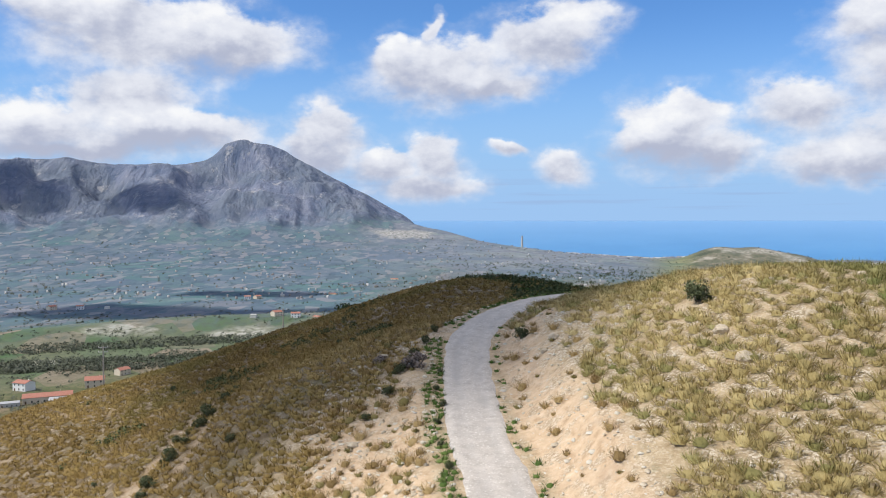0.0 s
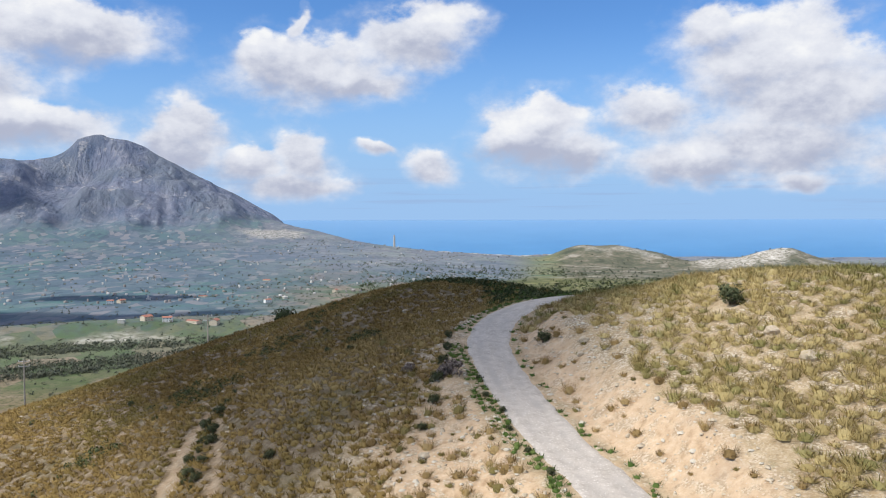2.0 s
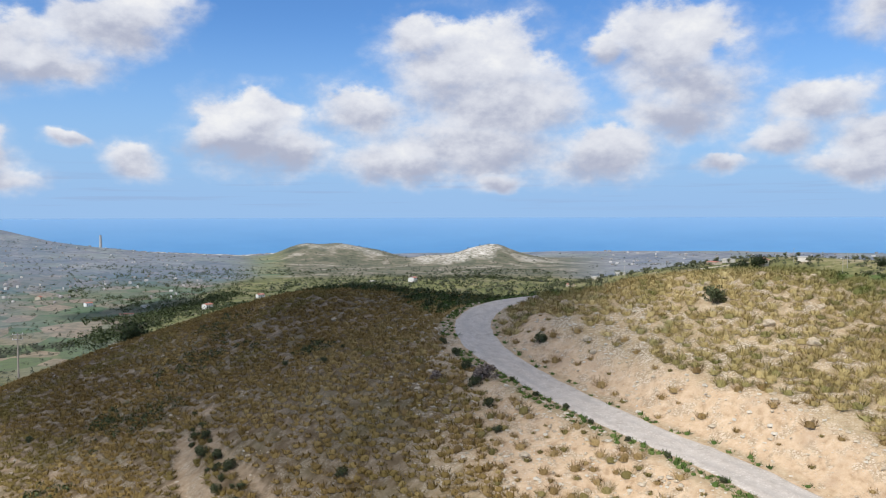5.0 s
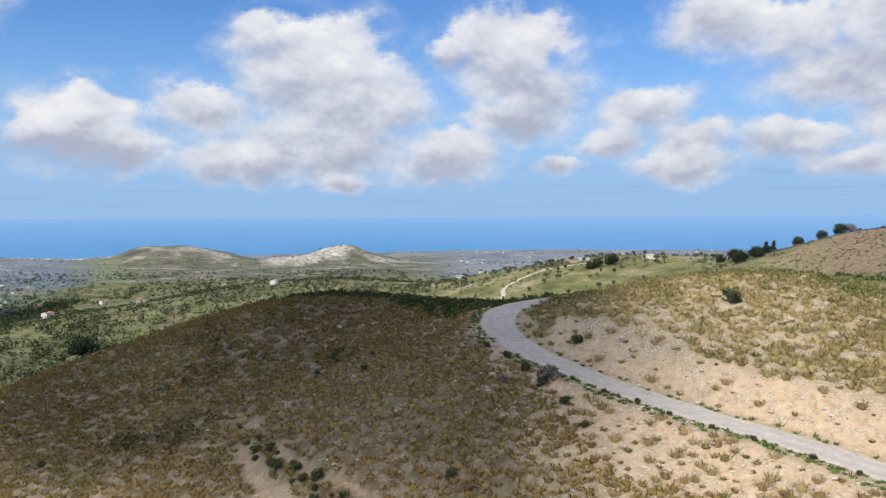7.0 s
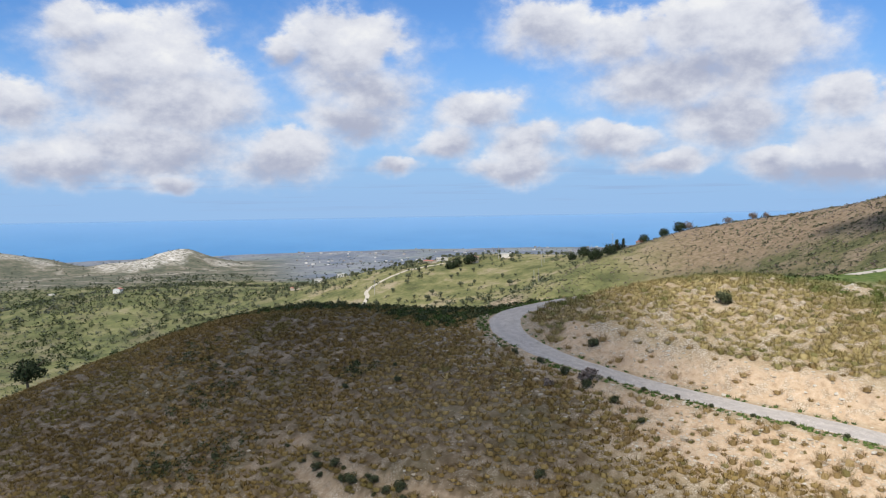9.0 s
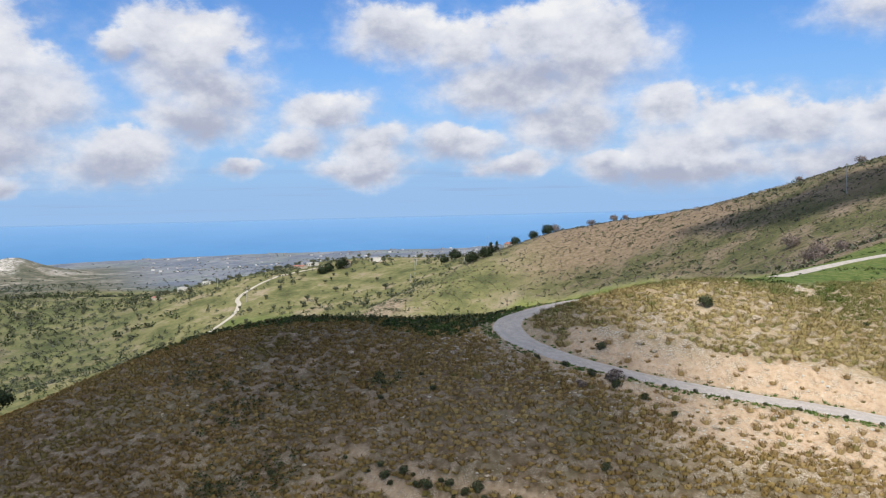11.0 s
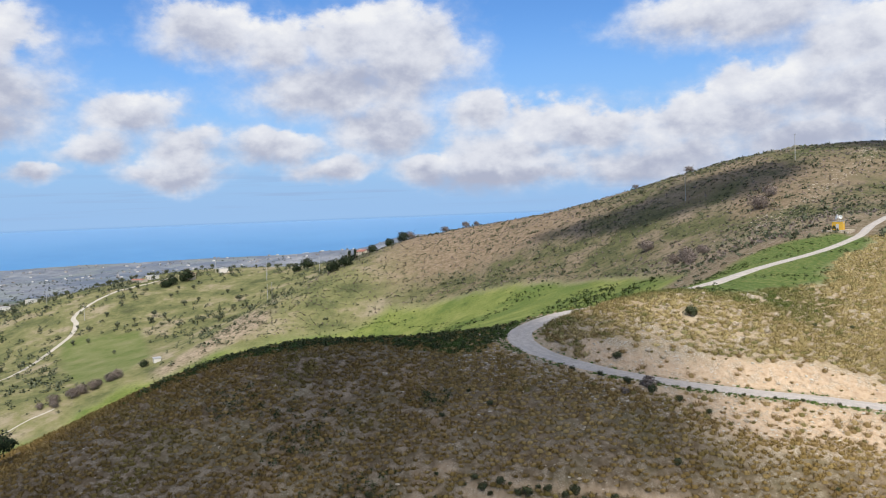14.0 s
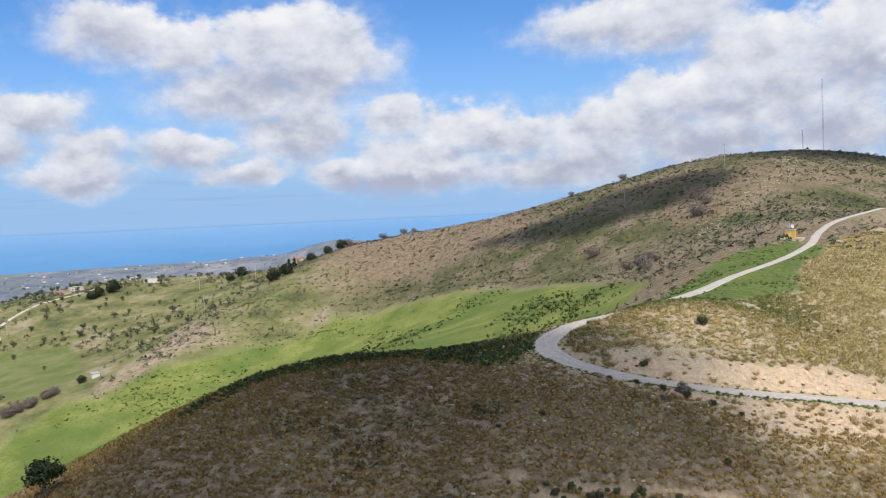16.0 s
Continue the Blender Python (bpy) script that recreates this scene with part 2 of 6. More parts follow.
# the eroded gully on the hillside: a broad bare scar, a narrow one beside it, and the shrubs between
GULLY_LINE = catmull([(-24.6, 87.5, 0), (-25.4, 84.5, 0), (-26.4, 80.7, 0), (-26.6, 75, 0), (-27.4, 68, 0), (-28.4, 60, 0)], 4)
RILL_LINE = catmull([(-22.9, 84.5, 0), (-23.4, 81.5, 0), (-23.2, 77, 0), (-22.6, 72, 0), (-22.2, 66, 0), (-22.6, 60, 0)], 4)


def along(line, x, y):
    """Distance to a line (plus on its left side), and the line's height there."""
    best, side, height = np.full(x.shape, 1e9), np.zeros(x.shape), np.zeros(x.shape)
    for a, b in zip(line[:-1], line[1:]):
        d = b[:2] - a[:2]
        k = np.clip(((x - a[0]) * d[0] + (y - a[1]) * d[1]) / (d @ d), 0, 1)
        ex, ey = x - a[0] - k * d[0], y - a[1] - k * d[1]
        dist = np.hypot(ex, ey)
        near = dist < best
        best = np.where(near, dist, best)
        side = np.where(near, np.sign(d[0] * ey - d[1] * ex), side)
        height = np.where(near, a[2] + k * (b[2] - a[2]), height)
    return best * np.where(side == 0, 1, side), height


# far land: floor of the valley (towards the mountain) and of the coastal plain, by distance
R_TAB = [0, 420, 700, 1200, 1800, 2400, 2900, 3300, 3600, 4900]
VALLEY = [-95, -95, -99, -112, -116, -92, -50, -4, 20, 20]
PLAIN = [-95, -95, -96, -106, -116, -130, -132, -128, -142, -180]
SHORE_AZ = [-7, -5.5, -3.5, -1.4, 0.6, 2.7, 4.8, 6.8, 8.8, 10.8, 12.8, 14.8, 18, 22]
SHORE_Z = [3000, 400, 69, -2, -28, -62, -81, -97, -112, -119, -126, -131, -120, 0]
# skyline of the mountain: bearing and height
SKY_AZ = [-75, -50, -36, -29.4, -25.5, -23.5, -18.1, -16.7, -15.9, -15.5, -15.0, -14.5, -14.0, -13.6, -12.6, -11.7, -9.5, -7.5, -5.5, -3.5, -1.4, 1.5, 4.8, 8.8, 14]
SKY_Z = [40, 170, 260, 292, 312, 288, 294, 318, 358, 392, 408, 419, 418, 405, 399, 376, 294, 219, 151, 76, 2, -68, -102, -140, -150]
# low hills near the coast: bearing, distance, height, half widths across and along
LOW = [(20.2, 2900, 44, 95, 170), (18.6, 2880, 18, 60, 120), (23.4, 2950, 40, 100, 170), (32.3, 2750, 46, 75, 120), (34.4, 2780, 26, 85, 130), (29.6, 2650, 22, 90, 90), (27.0, 2700, 12, 90, 90),
       (50, 2300, 20, 300, 200), (67, 2600, 52, 240, 200), (74, 2450, 82, 150, 150), (58, 1800, 14, 260, 160), (44, 1650, 10, 200, 130), (84, 2300, 70, 200, 200), (-12, 1000, 14, 200, 60), (-27, 950, 10, 130, 40)]


def land(x, y, detail=True):
    """Height of the ground, without the road's cut."""
    x, y = np.asarray(x, float), np.asarray(y, float)
    r, az = np.hypot(x, y), np.degrees(np.arctan2(x, y))
    toward = step(24, -4, az) * step(-120, -60, az)
    z = np.interp(r, R_TAB, VALLEY) * toward + np.interp(r, R_TAB, PLAIN) * (1 - toward)
    z = z + 16 * step(24, 48, az) * np.exp(-((r - 3300) / 380) ** 2)
    crest = np.interp(az, SKY_AZ, SKY_Z, left=-40, right=-160)
    crest = crest + 9 * fbm(az / 0.9, az / 2.1, 3, 9) * step(120, 260, crest)
    gully = ridged(x / 520 + 0.35 * fbm(x / 300, y / 300, 3, 7), y / 520, 5, 3)
    rise = step(2750, 3950, r + 110 * gully)
    z = z + np.maximum(crest - z, 0) * (rise ** 1.6) * (1 - step(4000, 4600, r)) * toward
    spur = ridged(az / 4.2 + 0.5 * fbm(x / 900, y / 900, 3, 8), r / 2600, 3, 5)
    z = z + 45 * (spur - 0.45) * step(2950, 3300, r) * (1 - step(3700, 3930, r)) * step(20, 160, crest)
    z = z + 90 * np.minimum(gully - 0.6, 0) * step(3000, 3400, r) * (1 - step(3760, 3920, r)) * step(0, 120, crest)
    # the valley's far side falls to the shore
    brink = 25 + (np.interp(az, SHORE_AZ, SHORE_Z) - 25) * r / 3300
    z = np.where(r > 1500, np.minimum(z, brink), z) - 90 * step(3350, 3650, r) * step(-3.0, 0.5, az) * step(24, 16, az)
    for cx, cy, a, lx, ly, turn in HILLS + SPUR + FOOT:
        c, s = math.cos(turn), math.sin(turn)
        u, v = ((x - cx) * c + (y - cy) * s) / lx, ((y - cy) * c - (x - cx) * s) / ly
        z = z + a * np.exp(-0.5 * (u * u + v * v))
    for bearing, dist, a, wide, deep in LOW:
        b = radians(bearing)
        u = (x * math.cos(b) - y * math.sin(b)) / wide
        v = (x * math.sin(b) + y * math.cos(b) - dist) / deep
        z = z + a * np.exp(-0.5 * (u * u + v * v) ** 1.3)
    if detail:
        z = z + 0.16 * fbm(x / 5, y / 5, 4, 11) * (1 - step(200, 500, r)) + 1.6 * fbm(x / 45, y / 45, 4, 21) * step(170, 400, r) + 4 * fbm(x / 220, y / 220, 4, 31) * step(700, 1600, r)
    return z


def ground_height(x, y):
    """Height of the ground with the road cut into it."""
    z = land(x, y)
    near = np.hypot(x - 40, y - 45) < 240
    if np.any(near):
        xn, yn = x[near], y[near]
        d, zr = along(ROAD_LINE, xn, yn)
        blend = np.where(d > 0, step(2.5, 6.5, d), step(2.5, np.where(yn > 78, 4.5, 7.0), -d))
        rills = 0.28 * fbm(xn / 1.6, yn / 1.6, 3, 15) + 0.35 * ridged(xn / 4.0, yn / 4.0, 2, 17)
        cut = step(2.8, 4.5, np.abs(d)) * step(13, 8, np.abs(d)) * step(95, 85, yn)
        z[near] = zr - 0.07 + (z[near] - zr + 0.07) * blend + rills * cut * 0.8
        g, _ = along(GULLY_LINE, xn, yn)
        h, _ = along(RILL_LINE, xn, yn)
        z[near] -= 0.55 * step(1.9, 0.5, np.abs(g)) + 0.35 * step(0.9, 0.2, np.abs(h))
    return z


def height_at(x, y):
    return float(ground_height(np.array([float(x)]), np.array([float(y)]))[0])

# ---- materials ----


class Nodes:
    """A material under construction, with short calls for its nodes."""

    def __init__(self, name, rough=0.85, spec=0.2):
        self.mat = bpy.data.materials.new(name)
        self.mat.use_nodes = True
        self.nt = self.mat.node_tree
        self.bsdf = self.nt.nodes["Principled BSDF"]
        self.bsdf.inputs["Roughness"].default_value = rough
        self.bsdf.inputs["Specular IOR Level"].default_value = spec

    def put(self, v, socket):
        if isinstance(v, (int, float)):
            socket.default_value = v
        elif isinstance(v, tuple):
            socket.default_value = (*v, 1) if len(v) == 3 and socket.type == "RGBA" else v
        else:
            self.nt.links.new(v, socket)

    def attr(self, name):
        n = self.nt.nodes.new("ShaderNodeAttribute")
        n.attribute_name = name
        s = self.nt.nodes.new("ShaderNodeSeparateColor")
        self.nt.links.new(n.outputs["Color"], s.inputs[0])
        return s.outputs

    def place(self, local=False):
        n = self.nt.nodes.new("ShaderNodeTexCoord")
        if local:
            return n.outputs["Object"]
        g = self.nt.nodes.new("ShaderNodeNewGeometry")
        return g.outputs["Position"]

    def noise(self, scale, detail=4, rough=0.55, local=False, stretch=(1, 1, 1)):
        m = self.nt.nodes.new("ShaderNodeMapping")
        self.nt.links.new(self.place(local), m.inputs[0])
        m.inputs[3].default_value = stretch
        n = self.nt.nodes.new("ShaderNodeTexNoise")
        self.nt.links.new(m.outputs[0], n.inputs["Vector"])
        self.put(scale, n.inputs["Scale"])
        self.put(detail, n.inputs["Detail"])
        self.put(rough, n.inputs["Roughness"])
        return n.outputs[0]

    def cells(self, scale, what="Color", stretch=(1, 1, 1), feature="F1", warp=0.0):
        m = self.nt.nodes.new("ShaderNodeMapping")
        self.nt.links.new(self.place(), m.inputs[0])
        m.inputs[3].default_value = stretch
        vec = m.outputs[0]
        if warp:
            w = self.nt.nodes.new("ShaderNodeTexNoise")
            self.nt.links.new(vec, w.inputs["Vector"])
            self.put(scale * 1.5, w.inputs["Scale"])
            a = self.nt.nodes.new("ShaderNodeVectorMath")
            a.operation = "MULTIPLY_ADD"
            self.nt.links.new(w.outputs["Color"], a.inputs[0])
            a.inputs[1].default_value = (warp, warp, 0)
            self.nt.links.new(vec, a.inputs[2])
            vec = a.outputs[0]
        n = self.nt.nodes.new("ShaderNodeTexVoronoi")
        n.feature = feature
        self.nt.links.new(vec, n.inputs["Vector"])
        self.put(scale, n.inputs["Scale"])
        return n.outputs[what]

    def math(self, op, a, b=0.0, clamp=False):
        n = self.nt.nodes.new("ShaderNodeMath")
        n.operation, n.use_clamp = op, clamp
        self.put(a, n.inputs[0])
        self.put(b, n.inputs[1])
        return n.outputs[0]

    def smooth(self, v, lo, hi):
        n = self.nt.nodes.new("ShaderNodeMapRange")
        n.interpolation_type = "SMOOTHSTEP"
        self.put(v, n.inputs[0])
        n.inputs[1].default_value, n.inputs[2].default_value = lo, hi
        return n.outputs[0]

    def mix(self, f, a, b):
        n = self.nt.nodes.new("ShaderNodeMix")
        n.data_type = "RGBA"
        self.put(f, n.inputs[0])
        self.put(a, n.inputs[6])
        self.put(b, n.inputs[7])
        return n.outputs[2]

    def ramp(self, v, *stops):
        n = self.nt.nodes.new("ShaderNodeValToRGB")
        while len(n.color_ramp.elements) < len(stops):
            n.color_ramp.elements.new(0.5)
        for e, (p, c) in zip(n.color_ramp.elements, stops):
            e.position, e.color = p, (*c, 1)
        self.put(v, n.inputs[0])
        return n.outputs[0]

    def random(self):
        return self.nt.nodes.new("ShaderNodeObjectInfo").outputs["Random"]

    def island(self):
        return self.nt.nodes.new("ShaderNodeNewGeometry").outputs["Random Per Island"]

    def bump(self, v, strength=0.5, distance=0.05):
        n = self.nt.nodes.new("ShaderNodeBump")
        n.inputs["Strength"].default_value, n.inputs["Distance"].default_value = strength, distance
        self.put(v, n.inputs["Height"])
        self.nt.links.new(n.outputs[0], self.bsdf.inputs["Normal"])

    def glow_through(self, colour, share):
        """Lets a share of the light pass through thin leaves."""
        t = self.nt.nodes.new("ShaderNodeBsdfTranslucent")
        self.put(colour, t.inputs[0])
        mix = self.nt.nodes.new("ShaderNodeMixShader")
        mix.inputs[0].default_value = share
        self.nt.links.new(self.bsdf.outputs[0], mix.inputs[1])
        self.nt.links.new(t.outputs[0], mix.inputs[2])
        self.nt.links.new(mix.outputs[0], self.nt.nodes["Material Output"].inputs[0])

    def done(self, colour):
        self.put(colour, self.bsdf.inputs["Base Color"])
        return self.mat


def ground_material():
    m = Nodes("ground_soil_and_grass", 0.95, 0.1)
    soil, green, brown = m.attr("zone_a")[:3]
    field, rock, meadow = m.attr("zone_b")[:3]
    scrub, pale, grove = m.attr("zone_c")[:3]
    pink, lush, coast = m.attr("zone_d")[:3]
    vale, earth, plot = m.attr("zone_e")[:3]
    n_fine, n_mid, n_big = m.noise(6.0, 5), m.noise(0.9, 5), m.noise(0.12, 4)
    stones = m.cells(3.2, "Distance")
    base = m.ramp(n_mid, (0.25, (0.30, 0.215, 0.115)), (0.5, (0.46, 0.35, 0.215)), (0.75, (0.59, 0.475, 0.33)))
    base = m.mix(m.math("MULTIPLY", m.smooth(n_fine, 0.55, 0.75), 0.6), base, (0.52, 0.50, 0.46))
    base = m.mix(m.math("MULTIPLY", m.smooth(m.noise(1.6, 4), 0.55, 0.7), 0.5), base, (0.20, 0.19, 0.08))
    dark = m.ramp(n_mid, (0.3, (0.105, 0.076, 0.043)), (0.5, (0.175, 0.13, 0.08)), (0.72, (0.30, 0.235, 0.165)))
    dark = m.mix(m.math("MULTIPLY", m.smooth(n_big, 0.45, 0.65), 0.5), dark, (0.17, 0.155, 0.085))
    speck = m.cells(8.5, "Color")
    sp = m.nt.nodes.new("ShaderNodeSeparateColor")
    m.nt.links.new(speck, sp.inputs[0])
    gravel = m.ramp(sp.outputs[0], (0.1, (0.24, 0.19, 0.125)), (0.55, (0.42, 0.345, 0.245)), (0.95, (0.66, 0.60, 0.50)))
    rubble = m.smooth(m.noise(0.55, 5, 0.65), 0.44, 0.58)
    base = m.mix(m.math("ADD", m.math("MULTIPLY", rubble, 0.6), 0.25), base, gravel)
    dark = m.mix(m.math("MULTIPLY", rubble, 0.35), dark, gravel)
    col = m.mix(brown, base, dark)
    bare = m.ramp(m.noise(1.4, 6, 0.62), (0.28, (0.38, 0.26, 0.155)), (0.45, (0.54, 0.395, 0.26)), (0.58, (0.60, 0.455, 0.31)), (0.72, (0.68, 0.55, 0.40)))
    bare = m.mix(m.math("MULTIPLY", m.smooth(stones, 0.16, 0.05), 0.6), bare, (0.55, 0.52, 0.47))
    bare = m.mix(m.math("MULTIPLY", m.smooth(m.noise(0.8, 5, 0.65), 0.48, 0.62), 0.55), bare, gravel)
    bare = m.mix(m.math("MULTIPLY", m.smooth(m.noise(0.35, 3, 0.5), 0.55, 0.7), 0.45), bare, (0.40, 0.29, 0.20))
    col = m.mix(soil, col, bare)
    grass = m.ramp(m.noise(0.8, 6, 0.65), (0.3, (0.055, 0.07, 0.028)), (0.5, (0.10, 0.12, 0.045)), (0.72, (0.17, 0.18, 0.075)))
    col = m.mix(green, col, grass)
    mead = m.ramp(m.noise(0.06, 6, 0.65), (0.3, (0.125, 0.165, 0.04)), (0.5, (0.205, 0.24, 0.065)), (0.72, (0.30, 0.305, 0.10)))
    mead = m.mix(m.math("MULTIPLY", m.smooth(m.noise(0.6, 6, 0.7), 0.48, 0.64), 0.5), mead, (0.075, 0.125, 0.03))
    slope = m.ramp(m.noise(0.035, 8, 0.68), (0.34, (0.08, 0.088, 0.042)), (0.46, (0.135, 0.135, 0.062)), (0.56, (0.21, 0.172, 0.11)), (0.68, (0.30, 0.235, 0.17)))
    slope = m.mix(m.math("MULTIPLY", m.smooth(m.noise(0.3, 6, 0.7), 0.5, 0.6), 0.75), slope, (0.05, 0.055, 0.028))
    russet = m.ramp(m.noise(0.3, 6, 0.7), (0.34, (0.15, 0.11, 0.065)), (0.5, (0.27, 0.20, 0.135)), (0.66, (0.38, 0.29, 0.21)))
    slope = m.mix(m.math("MULTIPLY", pink, 0.85), slope, russet)
    col = m.mix(scrub, col, slope)
    turf = m.ramp(m.noise(0.03, 9, 0.7), (0.36, (0.092, 0.104, 0.045)), (0.45, (0.16, 0.168, 0.07)), (0.52, (0.22, 0.212, 0.095)), (0.58, (0.29, 0.253, 0.15)), (0.68, (0.38, 0.32, 0.23)))
    turf = m.mix(m.math("MULTIPLY", m.smooth(m.noise(0.17, 6, 0.7), 0.52, 0.66), 0.45), turf, (0.08, 0.09, 0.042))
    turf = m.mix(m.math("MULTIPLY", m.smooth(m.noise(0.4, 5, 0.7), 0.56, 0.68), 0.35), turf, (0.32, 0.27, 0.18))
    col = m.mix(grove, col, turf)
    mead = m.mix(m.math("MULTIPLY", m.smooth(m.noise(0.018, 5, 0.6), 0.42, 0.6), 0.6), mead, (0.10, 0.155, 0.04))
    mead = m.mix(m.math("MULTIPLY", lush, 0.7), mead, m.ramp(m.noise(0.9, 5, 0.6), (0.35, (0.05, 0.09, 0.025)), (0.5, (0.10, 0.15, 0.04)), (0.65, (0.19, 0.19, 0.075))))
    col = m.mix(meadow, col, mead)
    col = m.mix(plot, col, m.ramp(m.noise(0.05, 6, 0.65), (0.35, (0.13, 0.165, 0.05)), (0.55, (0.185, 0.205, 0.08)), (0.7, (0.24, 0.23, 0.115))))
    col = m.mix(earth, col, m.ramp(m.noise(0.22, 7, 0.68), (0.36, (0.17, 0.145, 0.09)), (0.5, (0.31, 0.25, 0.175)), (0.64, (0.42, 0.34, 0.25))))
    patch = m.cells(0.0085, "Color", (1, 0.62, 1), warp=0.35)
    s = m.nt.nodes.new("ShaderNodeSeparateColor")
    m.nt.links.new(patch, s.inputs[0])
    # valley fields: the blue of distant haze is painted into these colours
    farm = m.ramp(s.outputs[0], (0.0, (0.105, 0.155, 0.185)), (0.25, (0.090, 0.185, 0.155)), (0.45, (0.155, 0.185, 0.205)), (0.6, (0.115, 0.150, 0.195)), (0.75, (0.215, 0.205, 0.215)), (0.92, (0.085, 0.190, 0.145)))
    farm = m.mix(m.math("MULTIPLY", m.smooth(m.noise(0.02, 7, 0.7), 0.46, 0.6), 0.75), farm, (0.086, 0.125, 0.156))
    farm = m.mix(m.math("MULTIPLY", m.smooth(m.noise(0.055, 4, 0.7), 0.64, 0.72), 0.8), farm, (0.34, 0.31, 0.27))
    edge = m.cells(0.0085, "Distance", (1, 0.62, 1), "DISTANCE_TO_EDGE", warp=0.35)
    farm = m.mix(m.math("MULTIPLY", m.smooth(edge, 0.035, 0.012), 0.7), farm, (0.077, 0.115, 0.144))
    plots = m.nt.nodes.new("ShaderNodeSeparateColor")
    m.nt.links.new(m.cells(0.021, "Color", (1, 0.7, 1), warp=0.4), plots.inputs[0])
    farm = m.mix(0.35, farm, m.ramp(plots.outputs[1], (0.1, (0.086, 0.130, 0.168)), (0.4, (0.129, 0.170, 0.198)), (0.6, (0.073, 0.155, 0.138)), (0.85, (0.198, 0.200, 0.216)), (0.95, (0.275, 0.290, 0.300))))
    floor = m.ramp(plots.outputs[0], (0.05, (0.10, 0.145, 0.055)), (0.3, (0.16, 0.17, 0.085)), (0.5, (0.085, 0.145, 0.05)), (0.7, (0.19, 0.185, 0.11)), (0.92, (0.31, 0.235, 0.165)))
    floor = m.mix(m.math("MULTIPLY", m.smooth(m.noise(0.08, 6, 0.7), 0.45, 0.62), 0.6), floor, (0.095, 0.105, 0.06))
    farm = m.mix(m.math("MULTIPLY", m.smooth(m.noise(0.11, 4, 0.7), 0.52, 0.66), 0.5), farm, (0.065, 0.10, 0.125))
    bits = m.nt.nodes.new("ShaderNodeSeparateColor")
    m.nt.links.new(m.cells(0.05, "Color", (1, 0.5, 1), warp=0.5), bits.inputs[0])
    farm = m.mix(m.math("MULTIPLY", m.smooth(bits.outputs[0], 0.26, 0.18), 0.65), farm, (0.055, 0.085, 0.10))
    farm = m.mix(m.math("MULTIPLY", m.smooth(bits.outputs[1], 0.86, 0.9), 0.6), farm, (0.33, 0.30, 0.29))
    # one more even blue tint in place of haze
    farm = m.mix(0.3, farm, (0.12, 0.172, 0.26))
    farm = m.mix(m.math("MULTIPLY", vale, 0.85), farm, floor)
    # coastal plain: blue-grey because sea haze is put into the base colour
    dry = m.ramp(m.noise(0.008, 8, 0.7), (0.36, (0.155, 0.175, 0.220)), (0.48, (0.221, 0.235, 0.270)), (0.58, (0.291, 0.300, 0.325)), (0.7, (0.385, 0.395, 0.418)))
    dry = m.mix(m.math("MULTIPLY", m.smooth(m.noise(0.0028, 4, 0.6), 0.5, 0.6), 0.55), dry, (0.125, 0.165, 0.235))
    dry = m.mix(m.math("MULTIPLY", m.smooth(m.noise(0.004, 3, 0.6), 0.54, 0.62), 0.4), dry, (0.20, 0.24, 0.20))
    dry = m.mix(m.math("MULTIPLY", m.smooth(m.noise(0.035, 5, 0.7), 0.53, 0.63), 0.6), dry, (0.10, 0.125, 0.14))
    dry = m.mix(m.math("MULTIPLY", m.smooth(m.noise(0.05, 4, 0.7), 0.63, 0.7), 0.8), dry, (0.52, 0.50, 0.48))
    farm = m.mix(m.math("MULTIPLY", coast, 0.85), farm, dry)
    heath = m.ramp(m.noise(0.012, 8, 0.68), (0.36, (0.075, 0.088, 0.066)), (0.47, (0.13, 0.135, 0.097)), (0.56, (0.195, 0.182, 0.138)), (0.64, (0.36, 0.335, 0.285)))
    heath = m.mix(m.math("MULTIPLY", m.smooth(m.noise(0.06, 5, 0.7), 0.54, 0.64), 0.6), heath, (0.07, 0.085, 0.06))
    crops = m.ramp(m.noise(0.004, 3, 0.5, stretch=(1, 2.4, 1)), (0.40, (0.10, 0.19, 0.085)), (0.47, (0.19, 0.235, 0.10)), (0.54, (0.33, 0.32, 0.13)), (0.6, (0.16, 0.21, 0.10)))
    knolls, strips, wooded = m.attr("zone_f")[:3]
    farm = m.mix(knolls, farm, m.mix(strips, heath, crops))
    copse = m.ramp(m.noise(0.02, 8, 0.7), (0.38, (0.045, 0.06, 0.034)), (0.5, (0.095, 0.115, 0.058)), (0.58, (0.165, 0.185, 0.08)), (0.66, (0.27, 0.25, 0.16)))
    col = m.mix(m.math("MULTIPLY", wooded, 0.55), col, copse)
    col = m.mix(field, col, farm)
    # mountain rock, with the haze before it painted in as blue-grey
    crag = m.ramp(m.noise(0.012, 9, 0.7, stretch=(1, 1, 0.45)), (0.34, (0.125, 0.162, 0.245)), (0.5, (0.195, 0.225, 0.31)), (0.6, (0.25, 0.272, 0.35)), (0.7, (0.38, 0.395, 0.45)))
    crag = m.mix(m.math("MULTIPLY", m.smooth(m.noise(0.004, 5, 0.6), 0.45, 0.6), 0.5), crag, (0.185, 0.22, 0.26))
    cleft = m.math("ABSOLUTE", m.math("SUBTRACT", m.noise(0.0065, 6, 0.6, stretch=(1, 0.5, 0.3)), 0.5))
    # shade in the ravines, painted as narrow dark blue lines
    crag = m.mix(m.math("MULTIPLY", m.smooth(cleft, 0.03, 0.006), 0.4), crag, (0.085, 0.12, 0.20))
